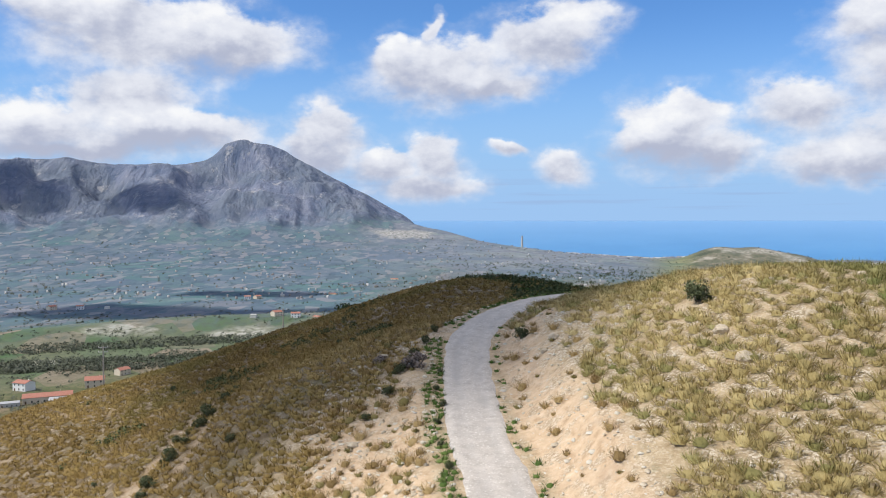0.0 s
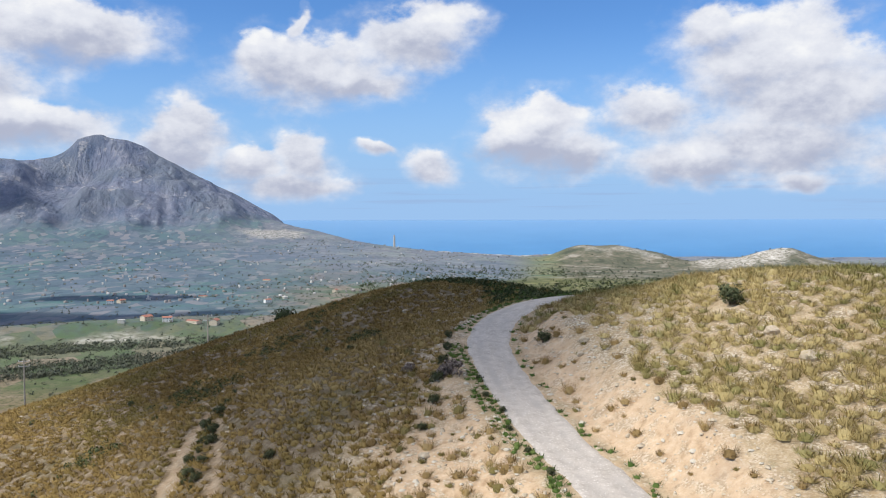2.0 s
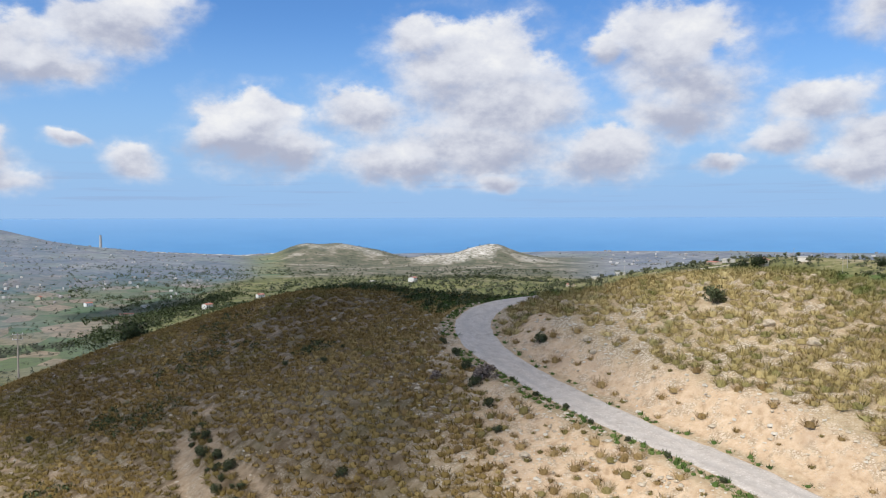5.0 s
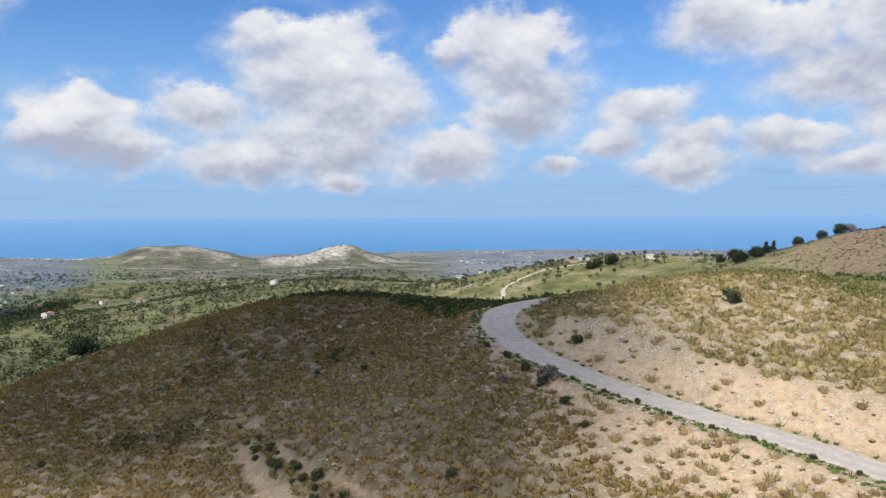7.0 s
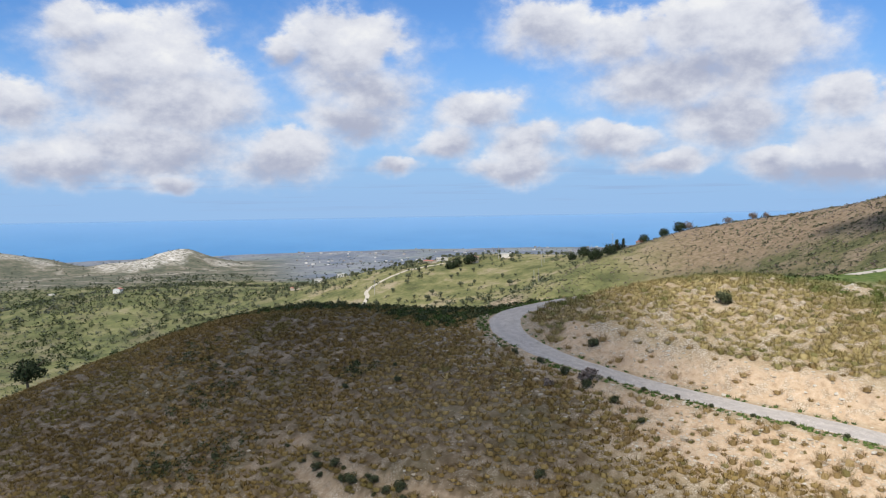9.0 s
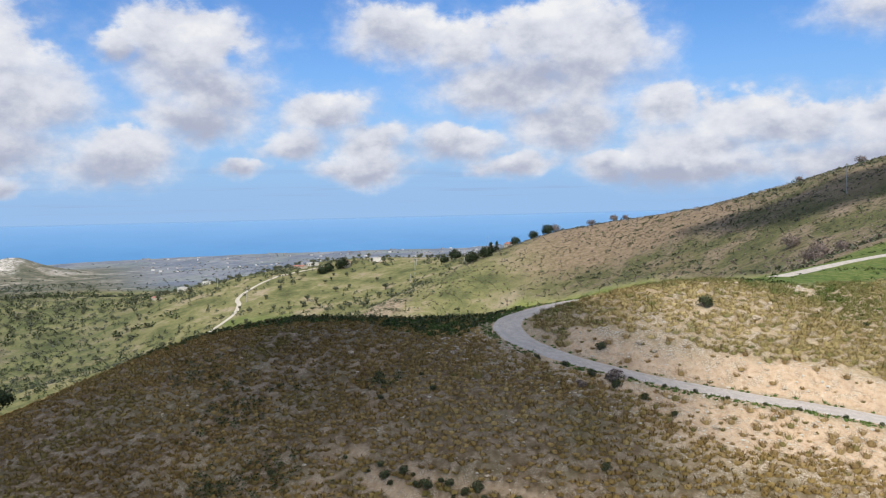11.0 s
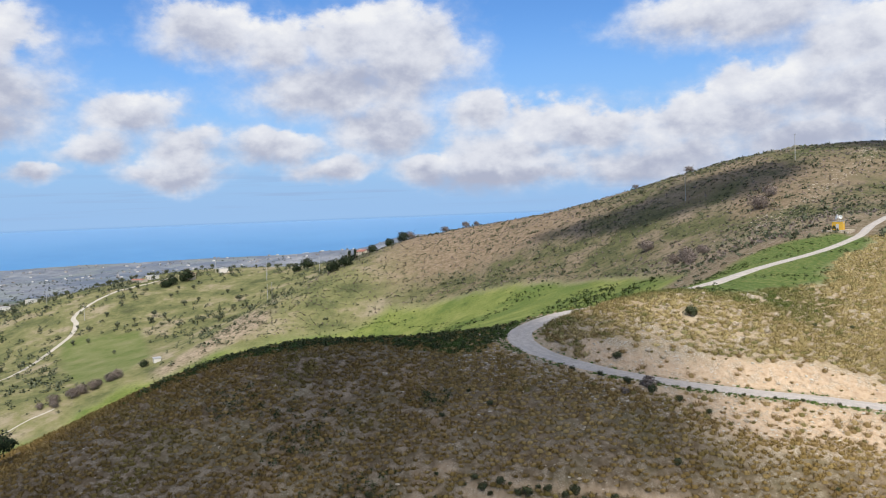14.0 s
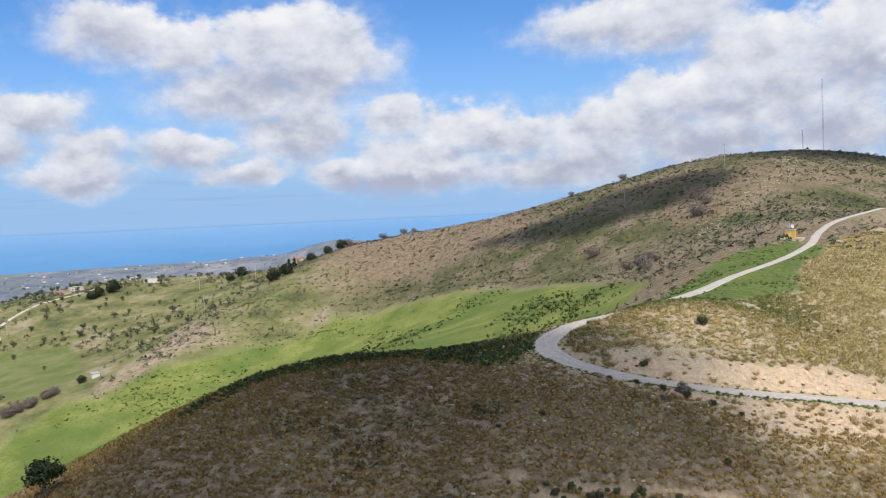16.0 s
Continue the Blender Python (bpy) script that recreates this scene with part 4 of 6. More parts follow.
def bark_material():
    m = Nodes("grey_bark", 0.9, 0.1)
    return m.done(m.ramp(m.noise(6, 5, 0.6, True, (1, 1, 0.2)), (0.3, (0.09, 0.07, 0.05)), (0.7, (0.22, 0.19, 0.15))))


def stone_material():
    m = Nodes("pale_limestone", 0.9, 0.15)
    col = m.ramp(m.noise(2.5, 6, 0.65), (0.3, (0.38, 0.31, 0.225)), (0.5, (0.53, 0.45, 0.34)), (0.7, (0.66, 0.58, 0.46)))
    col = m.mix(m.math("MULTIPLY", m.island(), 0.45), col, (0.40, 0.32, 0.22))
    col = m.mix(m.smooth(m.island(), 0.6, 0.75), col, (0.60, 0.55, 0.46))
    m.bump(m.noise(9, 4), 0.5, 0.05)
    return m.done(col)


BARK, STONE = bark_material(), stone_material()

# ---- grass, weeds and stones near the road ----


def scatter(x0, y0, x1, y1, count, rng):
    return rng.uniform(x0, x1, count), rng.uniform(y0, y1, count)


def thin(x, y, gap, rng):
    """Drops points that lie nearer than gap to an earlier one."""
    cells, keep = {}, []
    for i, (a, b) in enumerate(zip(x, y)):
        k = (int(a // gap), int(b // gap))
        ok = True
        for p in range(k[0] - 1, k[0] + 2):
            for q in range(k[1] - 1, k[1] + 2):
                for c, d in cells.get((p, q), ()):
                    if (c - a) ** 2 + (d - b) ** 2 < gap * gap:
                        ok = False
        if ok:
            cells.setdefault(k, []).append((a, b))
            keep.append(i)
    return np.array(keep, int)


def tint_rows(corners, tone, green):
    """One tone for each tussock, the same on all its blades."""
    g = np.clip(green, 0, 1) + 0 * tone
    return np.repeat(np.stack([np.clip(tone, 0, 1), g, g], 1), corners, 0)


def grow(name, label, x, y, radius, height, blades, material, tone, green, width=0.02, lean=1.15):
    z = ground_height(x.copy(), y.copy())
    v, t, dome = blade_arrays(x, y, z, radius, height, blades, RNG, width, lean)
    tone = np.clip(tone + RNG.normal(0, 0.15, len(x)), 0, 1)
    cv, ct, cdome, corners = tuft_arrays(x, y, z, radius, height, RNG)
    tint = np.concatenate([tint_rows(blades * 3, tone, green), tint_rows(corners, tone, green)])
    t, v, dome = np.concatenate([t, ct + len(v)]), np.concatenate([v, cv]), np.concatenate([dome, cdome])
    me = tri_mesh(name, v, t, material, tint, round_to=dome)
    return tagged(new(name, me), label, "grass", kind="stuff")


def patchy(x, y, scale, seed, low, high):
    return step(low, high, fbm(x / scale, y / scale, 3, seed))


def build_straw():
    """Straw-coloured tussocks on the knoll and on the rise behind it."""
    x, y = scatter(2, -30, 150, 90, 52000, RNG)
    d, _ = along(ROAD_LINE[:150], x, y)
    bank = (-d > 8.6 - 2.2 * fbm(x / 7, y / 7, 4, 41)) | ((y > 76) & (-d > 3.4)) | (x > 34) & (-d > 3)
    ok = (d < 0) & bank & (RNG.uniform(0, 1, len(x)) > 0.75 * patchy(x, y, 6, 81, 0.1, 0.45))
    ok &= (inside(UPPER_MEADOW, x, y, 2, 4, 12) < RNG.uniform(0.1, 0.9, len(x)))
    ok &= np.hypot(x - 19.5, y - 60) > 1.4
    ok &= (x > 2.1 * (36 - y) - 4) | (RNG.uniform(0, 1, len(x)) < 0.2)
    x, y = x[ok], y[ok]
    k = thin(x, y, 0.72, RNG)
    x, y = x[k], y[k]
    near = np.hypot(x - 10, y - 40) < 62
    for sel, blades, w in ((near, 130, 0.025), (~near, 34, 0.048)):
        xs, ys = x[sel], y[sel]
        r = RNG.uniform(0.55, 1.15, len(xs))
        grow("straw_grass", "straw-coloured dry tussock grass on the stony knoll", xs, ys, r, r * RNG.uniform(0.62, 0.95, len(xs)), blades, STRAW,
             0.5 + 0.3 * fbm(xs / 12, ys / 12, 3, 83), 0.45 * patchy(xs, ys, 9, 85, 0.1, 0.6) + 0.6 * step(24, 33, xs + 3 * fbm(xs / 6, ys / 6, 3, 87)) * step(34, 42, ys) + 0.45 * (RNG.uniform(0, 1, len(xs)) > 0.86), w, 1.3)


def build_brown():
    """Brown tussocks on the hillside below and beyond the road."""
    x, y = scatter(-95, 8, 60, 165, 70000, RNG)
    d, _ = along(ROAD_LINE[:150], x, y)
    edge = 10.5 - 3 * fbm(x / 7, y / 7, 4, 41) - 6.5 * step(56, 74, y)
    ok = (d > np.where(y > 84, 4, edge)) & (brow_mask(x, y, d) < RNG.uniform(0.3, 1.1, len(x))) & (RNG.uniform(0, 1, len(x)) > 0.3 * patchy(x, y, 5, 91, 0.1, 0.5))
    g, _ = along(GULLY_LINE, x, y)
    h, _ = along(RILL_LINE, x, y)
    ok &= (np.abs(g) > 1.15) & (np.abs(h) > 0.5) & (np.hypot(x + 21.8, y - 91) > 1.3)
    ok &= ((x > 0.72 * (160 - y) - 102) & (x < 38 - 0.75 * np.maximum(y - 120, -40))) | (RNG.uniform(0, 1, len(x)) < 0.2)
    x, y = x[ok], y[ok]
    k = thin(x, y, 0.62, RNG)
    x, y = x[k], y[k]
    r = RNG.uniform(0.46, 0.92, len(x))
    pale = step(28, 13, along(ROAD_LINE[:150], x, y)[0] + 6 * fbm(x / 9, y / 9, 3, 93))
    grow("brown_grass", "brown tussock grass covering the steep hillside", x, y, r, r * RNG.uniform(0.58, 0.9, len(x)), 46, BROWNGRASS,
         0.40 + 0.35 * fbm(x / 16, y / 16, 3, 95) + 0.3 * pale, 0.3 * patchy(x, y, 13, 97, 0.1, 0.6), 0.042, 1.35)


def build_bank():
    """Scattered tussocks on the bare banks beside the road, and the weeds on its verges and on the brow."""
    x, y = scatter(-25, 15, 30, 90, 7000, RNG)
    d, _ = along(ROAD_LINE, x, y)
    ok = ((d > 4) & (d < 13) & (y < 88)) | ((d < -3.2) & (d > -9) & (RNG.uniform(0, 1, len(x)) < 0.14))
    x, y = x[ok], y[ok]
    k = thin(x, y, 0.85, RNG)
    x, y = x[k], y[k]
    r = 0.22 + 0.75 * RNG.uniform(0, 1, len(x)) ** 1.3
    grow("bank_grass", "scattered dry tussocks on the bare earth bank", x, y, r, r * RNG.uniform(0.8, 1.2, len(x)), 110, BANKGRASS, 0.5 + 0 * x, 0.4 * (RNG.uniform(0, 1, len(x)) > 0.75), 0.017, 1.3)
    x, y = scatter(-25, 10, 60, 146, 44000, RNG)
    d, _ = along(ROAD_LINE, x, y)
    n2 = fbm(x / 2.5, y / 2.5, 3, 43)
    verge = (d > 2.15) & (d < 3.5 - 0.8 * n2) & (fbm(x / 7, y / 7, 4, 41) > -0.5)
    other = (d < -2.1) & (d > -2.9) & (RNG.uniform(0, 1, len(x)) < 0.35)
    brow = (brow_mask(x, y, d) > RNG.uniform(0.2, 0.8, len(x)))
    ok = verge | other | brow
    x, y, b = x[ok], y[ok], brow[ok]
    k = thin(x, y, 0.42, RNG)
    x, y, b = x[k], y[k], b[k]
    r = np.where(b, RNG.uniform(0.3, 0.75, len(x)), RNG.uniform(0.25, 0.55, len(x)))
    grow("verge_weeds", "low green weeds along the verge and brow", x, y, r, r * RNG.uniform(0.6, 1.1, len(x)), 24, GREENWEED, 0.55 - 0.4 * b + 0.3 * fbm(x / 6, y / 6, 3, 99), 0 * x, 0.035, 1.4)


def stone_arrays(x, y, z, size, rng):
    """Angular stones: jittered octahedra with flattened tops."""
    n = len(x)
    base = np.array([(1, 0, 0), (0, 1, 0), (-1, 0, 0), (0, -1, 0), (0.6, 0.5, 0.62), (-0.55, 0.5, 0.7), (-0.5, -0.6, 0.55), (0.6, -0.5, 0.66)], float)
    tri = np.array([(0, 1, 4), (1, 5, 4), (1, 2, 5), (2, 6, 5), (2, 3, 6), (3, 7, 6), (3, 0, 7), (0, 4, 7), (4, 5, 6), (4, 6, 7)])
    v = base[None] * rng.uniform(0.7, 1.3, (n, 8, 3)) * size[:, None, None] * np.stack([rng.uniform(0.7, 1.3, n), rng.uniform(0.6, 1.1, n), rng.uniform(0.5, 0.9, n)], 1)[:, None]
    a = rng.uniform(0, 6.28, n)
    c, s = np.cos(a)[:, None], np.sin(a)[:, None]
    vx, vy = v[:, :, 0] * c - v[:, :, 1] * s, v[:, :, 0] * s + v[:, :, 1] * c
    v = np.stack([vx + x[:, None], vy + y[:, None], v[:, :, 2] + z[:, None] - 0.1 * size[:, None]], -1)
    t = tri[None] + 8 * np.arange(n)[:, None, None]
    return v.reshape(-1, 3), t.reshape(-1, 3)


def build_stones():
    x, y = scatter(-60, 10, 70, 140, 115000, RNG)
    d, _ = along(ROAD_LINE, x, y)
    stony = patchy(x, y, 6, 81, 0.0, 0.4) * (d < -7) + 0.8 * ((d > 2.6) & (d < 12) & (y < 95)) + 0.10 * (d > 12) * patchy(x, y, 5, 91, 0.05, 0.5) + 0.35 * ((d < -2.3) & (d > -8))
    ok = (inside(UPPER_MEADOW, x, y, 2, 4, 12) < 0.2) & (RNG.uniform(0, 1, len(x)) < stony) & (np.abs(d) > 2.2)
    x, y = x[ok], y[ok]
    size = 0.055 + 0.24 * RNG.uniform(0, 1, len(x)) ** 4
    v, t = stone_arrays(x, y, ground_height(x.copy(), y.copy()), size, RNG)
    tagged(new("loose_stones", tri_mesh("loose_stones", v, t, STONE)), "pale limestone rubble strewn between the tussocks", "stones", kind="stuff")


def build_scree():
    """Streaks of broken rock down the shoulder of the big slope."""
    rng = np.random.default_rng(91)
    lines = catmull([(252, 14, 0), (275, 2, 0), (300, -18, 0), (330, -36, 0), (352, -52, 0), (385, -66, 0), (410, -74, 0)], 40)
    pick = rng.integers(0, len(lines), 900)
    x = lines[pick, 0] + rng.normal(0, 5.5, 900)
    y = lines[pick, 1] + rng.normal(0, 3.5, 900)
    v, t = stone_arrays(x, y, ground_height(x.copy(), y.copy()), 0.12 + 0.5 * rng.uniform(0, 1, 900) ** 3, rng)
    tagged(new("scree", tri_mesh("scree", v, t, STONE)), "streaks of broken pale rock on the shoulder of the slope", "stones", kind="stuff")


build_straw()
build_brown()
build_scree()
build_bank()
build_stones()

# ---- shrubs and trees ----


def crown_mesh(name, material, blobs, leaves, size, rng):
    """A crown of leaf clumps: blobs are x, y, z, radius."""
    rows, ways = [], []
    middle = np.mean([p[:3] for p in blobs], 0)
    for x, y, z, r in blobs:
        c, d = leaf_cloud(rng, leaves, size, (r, r, 0.8 * r))
        rows.append(c + np.array([x, y, z]))
        out = (np.array([x, y, z]) - middle) / (r + 0.01)
        ways.append(d + 0.4 * out + np.array([0, 0, 0.35]))
    v, d = np.concatenate(rows).reshape(-1, 3), np.concatenate(ways)
    d /= np.linalg.norm(d, axis=1)[:, None]
    return tri_mesh(name, v, np.arange(len(v)).reshape(-1, 3), material, round_to=np.repeat(d, 3, 0))


def trunk_bm(height, radius, limbs, rng, lean=0.1, reach=0.5):
    bm = bmesh.new()
    top = Vector((lean * height * rng.uniform(-1, 1), lean * height * rng.uniform(-1, 1), 0.55 * height))
    mid = top * 0.5 + Vector((0.04 * height * rng.uniform(-1, 1), 0.04 * height * rng.uniform(-1, 1), 0))
    tube(bm, (0, 0, -0.4), mid, radius, 0.8 * radius)
    tube(bm, mid, top, 0.8 * radius, 0.6 * radius)
    for i in range(limbs):
        a = 6.283 * (i + rng.uniform(0, 0.6)) / limbs
        end = top + Vector((math.cos(a), math.sin(a), rng.uniform(0.3, 0.9))) * reach * height * 0.5
        start = mid.lerp(top, rng.uniform(0.4, 1.0))
        tube(bm, start, end, 0.4 * radius, 0.12 * radius, 6)
    return bm


def make_tree(name, label, category, material, height, spread, clumps, leaves, leaf, limbs=5, shape="round", group=""):
    rng = np.random.default_rng(int(height * 1000 + clumps * 7 + len(label)))
    tree = tagged(new(name), label, category, group)
    part("trunk", trunk_bm(height, 0.045 * height, limbs, rng, 0.06, spread / height), BARK, tree)
    blobs = []
    for i in range(clumps):
        a, q = rng.uniform(0, 6.283), rng.uniform(0, 1) ** 0.6
        if shape == "cone":
            h = rng.uniform(0.18, 1.0)
            reach = spread * 0.5 * (1.02 - h) * 1.3
            z, r = h * height * 0.97, 0.16 * spread
        elif shape == "low":
            h = rng.uniform(0.1, 1.0)
            reach = spread * 0.42 * math.sqrt(max(0.05, 1 - h * h))
            z, r = 0.12 * height + h * height * 0.68, 0.24 * spread * rng.uniform(0.7, 1.2)
        else:
            h = rng.uniform(-1, 1)
            reach = spread * 0.38 * math.sqrt(1 - h * h)
            z, r = height * (0.66 + 0.24 * h), 0.2 * spread * rng.uniform(0.7, 1.25)
        blobs.append((q * reach * math.cos(a), q * reach * math.sin(a), z, r))
    part("crown", crown_mesh("crown", material, blobs, leaves, leaf, rng), None, tree)
    return tree


def make_shrub(name, label, material, height, spread, clumps, leaves, leaf, group=""):
    rng = np.random.default_rng(int(height * 977 + clumps * 13 + len(label)))
    shrub = tagged(new(name), label, "shrub", group)
    bm = bmesh.new()
    for i in range(5):
        a = 1.257 * i + rng.uniform(0, 0.8)
        tube(bm, (0.05 * math.cos(a), 0.05 * math.sin(a), -0.15), (0.3 * spread * math.cos(a), 0.3 * spread * math.sin(a), 0.65 * height), 0.035 * height, 0.012 * height, 5)
    part("stem", bm, BARK, shrub)
    blobs = []
    for i in range(clumps):
        a, q, h = rng.uniform(0, 6.283), rng.uniform(0, 1) ** 0.5, rng.uniform(0.15, 0.8)
        reach = 0.36 * spread * math.sqrt(1 - (h - 0.2) ** 2)
        blobs.append((q * reach * math.cos(a), q * reach * math.sin(a), h * height, 0.26 * height * rng.uniform(0.8, 1.3)))
    part("foliage", crown_mesh("foliage", material, blobs, leaves, leaf, rng), None, shrub)
    return shrub


def set_down(thing, x, y, turn=0.0, size=1.0, sink=0.05):
    thing.matrix_basis = pose(x, y, height_at(x, y) - sink, 0, 0, turn) @ Matrix.Scale(size, 4)
    return thing


def again(thing, x, y, turn=0.0, size=1.0, sink=0.05, label=""):
    ob = copy_thing(thing, pose(x, y, height_at(x, y) - sink, 0, 0, turn))
    ob.scale = (size, size, size)
    if label:
        tagged(ob, label)
    return ob


def build_shrubs():
    round_shrub = set_down(make_shrub("shrub", "rounded grey-green shrub among the dry tussocks of the knoll", SHRUBLEAF, 1.7, 2.3, 22, 60, 0.13, "shrubs"), 19.6, 60.0, 0, 1.05)
    again(round_shrub, 7.2, 71.6, 70, 0.72, label="dark green shrub at the top of the road bank")
    dead = set_down(make_shrub("dead_shrub", "bare grey-brown bush on the bank below the road", BARETWIG, 1.4, 3.0, 20, 60, 0.15, "shrubs"), -2.4, 67.2, 0, 1.0)
    again(dead, -5.6, 70.5, 80, 0.6)
    for x, y, s in ((-3.8, 66.8, 0.62), (-2.6, 70.0, 0.55), (-4.6, 63.4, 0.5), (-1.6, 73.6, 0.45), (-6.0, 60.0, 0.42), (-0.8, 77.5, 0.42)):
        again(round_shrub, x, y, 40 * x, s, label="dark shrub on the stony bank below the road")
    for x, y, s in ((-0.6, 62.0, 0.3), (-0.4, 55.0, 0.28), (0.4, 47.5, 0.3), (-0.2, 51.0, 0.26), (0.8, 43.0, 0.3), (0.0, 58.5, 0.3), (-0.2, 66.0, 0.28), (0.9, 39.5, 0.26)):
        again(round_shrub, x, y, 60 * y, s, label="small green bush on the road verge")
    for x, y, s in ((36, 62, 0.4), (30, 70, 0.4), (40, 57, 0.36), (45, 62, 0.35), (28, 40, 0.35), (33, 33, 0.4)):
        again(round_shrub, x, y, 50 * x, s, label="low green shrub on the back of the knoll")
    for x, y in RNG.uniform((-70, 30), (25, 125), (34, 2)):
        if along(ROAD_LINE, np.array([x]), np.array([y]))[0][0] > 14:
            again(round_shrub, x, y, 30 * x, RNG.uniform(0.28, 0.5), label="small dark shrub on the brown hillside")
    for i in range(26):
        y = 88.5 - 1.05 * i
        x = -24.2 + 0.8 * math.sin(1.7 * i) - 0.035 * (80 - y)
        again(round_shrub, x, y, 50 * i, 0.26 + 0.09 * (i * 7 % 5), label="dark green shrub in the eroded gully")


def make_boulder(size, seed, label, material=None):
    bm = bmesh.new()
    bmesh.ops.create_icosphere(bm, subdivisions=3, radius=size)
    for v in bm.verts:
        n = noise.fractal(v.co / size * 1.1 + Vector((seed * 3.1, seed, 0)), 1.0, 2.0, 4)
        v.co *= 1 + 0.32 * n
        v.co.z *= 0.72
    return part("boulder", bm, material or STONE, None, label)


def build_boulders():
    spots = [(19.0, 48.9, 0.62), (19.0, 53.4, 0.55), (-2.0, 104.4, 0.42), (24.5, 52.0, 0.4), (27.0, 46.0, 0.45), (15.5, 56.5, 0.35), (22.5, 63.5, 0.4), (9.5, 67.0, 0.45), (8.4, 64.8, 0.35), (-5.5, 72.0, 0.4), (-3.0, 61.0, 0.35), (-6.5, 55.5, 0.4), (30.5, 57.0, 0.4), (-8.0, 119.0, 0.3)]
    for i, (x, y, s) in enumerate(spots):
        b = make_boulder(s, i, "pale weathered limestone boulder lying on the slope")
        tagged(b, category="boulder", group="boulders").matrix_basis = pose(x, y, height_at(x, y) + 0.15 * s, 0, 0, 57 * i)
    for i, (x, y, s) in enumerate(((452, -36, 4.0), (455, -30, 3.4), (458, -42, 4.2), (449, -44, 3.0), (462, -26, 3.0), (447, -33, 2.4))):
        b = make_boulder(s, i + 40, "weathered grey crag on the brow of the summit", CRAG)
        tagged(b, category="crag", group="summit crags").matrix_basis = pose(x, y, height_at(x, y) - 0.3 * s, 0, 0, 57 * i)


def build_trees():
    pine = set_down(make_tree("tree", "dark dense evergreen tree on the grassy ridge", "tree", PINELEAF, 5.6, 7.0, 30, 50, 0.42, shape="low", group="dark trees"), 447, 286, 20, 1.6)
    set_down(make_tree("tree", "lone dark broad-crowned tree below the brow of the hill", "tree", PINELEAF, 5.5, 5.8, 26, 60, 0.32, group="dark trees"), -19.5, 156.2)
    # row of dark trees climbing the ridge, with a pair beside the pole
    for x, y, s, t in ((457, 280, 1.5, 140), (492, 290, 1.3, 200), (512, 276, 1.2, 90), (529, 266, 1.2, 30), (536, 256, 1.5, 75), (570, 484, 2.1, 10), (557, 492, 1.6, 60), (548, 494, 1.4, 120), (590, 368, 1.7, 200), (575, 372, 1.2, 20)):
        again(pine, x, y, t, s)
    cone = set_down(make_tree("conifer", "pointed dark conifer on the grassy ridge", "tree", PINELEAF, 10.0, 5.0, 34, 34, 0.5, shape="cone", group="dark trees"), 484, 286)
    again(cone, 489, 283, 60, 0.9)
    bare = set_down(make_tree("bare_tree", "leafless grey-pink tree on the open slope", "tree", BARETWIG, 6.5, 9.0, 26, 50, 0.42, shape="low", group="bare trees"), 200, 47, 0, 1.0)
    for x, y, s, t in ((222, 51, 0.75, 40), (300, 60, 1.0, 70), (186, 48, 0.6, 90), (212, 40, 0.6, 10), (232, 40, 0.6, 150), (540, 250, 1.1, 20), (549, 222, 0.9, 60), (556, 205, 0.9, 110), (300, 6, 1.2, 30), (318, -2, 1.0, 80), (560, 196, 0.7, 10), (462, 26, 0.8, 50), (490, 62, 0.6, 70)):
        again(bare, x, y, t, s)
    for i in range(12):
        again(bare, 258 + 3.9 * i + 2 * math.sin(5 * i), 386 - 1.5 * i + 3 * math.cos(3 * i), 47 * i, 0.62 + 0.12 * (i % 4), label="leafless grey tree in a thicket by the meadow")
    again(pine, 316, 362, 40, 0.8, label="dark tree beside the small farm shelter")
    olive = make_tree("olive_tree", "small grey-green olive tree on the grassy slope", "tree", OLIVELEAF, 4.2, 4.6, 15, 26, 0.42, group="olive trees")
    set_down(olive, 440, 470)
    olive_b = make_tree("olive_tree", "small grey-green olive tree on the grassy slope", "tree", OLIVELEAF, 3.4, 3.6, 11, 26, 0.40, group="olive trees")
    set_down(olive_b, 452, 462)
    rng = np.random.default_rng(31)
    count = 0
    while count < 290:
        x, y = rng.uniform(330, 780), rng.uniform(290, 960)
        az = math.degrees(math.atan2(x, y))
        if not 26 < az < 62 or y < 300 + 0.25 * (x - 330) or (x < 420 and y < 420):
            continue
        if inside(MEADOW, np.array([x]), np.array([y]), 6)[0] > 0.2:
            continue
        if y > 500 or rng.uniform() < 0.5:
            x, y = 11 * round(x / 11) + rng.normal(0, 1.6), 11 * round(y / 11) + rng.normal(0, 1.6)
        again(olive if rng.uniform() < 0.5 else olive_b, x, y, rng.uniform(0, 360), rng.uniform(0.8, 1.5))
        count += 1


def clump_field(name, label, material, x, y, size, leaves, rng, leaf=0.5, squash=0.75, category="shrubs"):
    """Many small shrubs or far trees as one mass."""
    z = ground_height(x.copy(), y.copy())
    n = len(x)
    kinds = [leaf_cloud(rng, leaves, leaf, (1, 1, squash), 0.4) for _ in range(9)]
    pick = rng.integers(0, 9, n)
    rows, ways = np.stack([k[0] for k in kinds])[pick], np.stack([k[1] for k in kinds])[pick]
    ways = ways + np.array([0, 0, 0.35])
    ways /= np.linalg.norm(ways, axis=-1, keepdims=True)
    v = rows * size[:, None, None, None] + np.stack([x, y, z + 0.5 * squash * size], 1)[:, None, None, :]
    v = v.reshape(-1, 3)
    me = tri_mesh(name, v, np.arange(len(v)).reshape(-1, 3), material, round_to=np.repeat(ways.reshape(-1, 3), 3, 0))
    return tagged(new(name, me), label, category, kind="stuff")


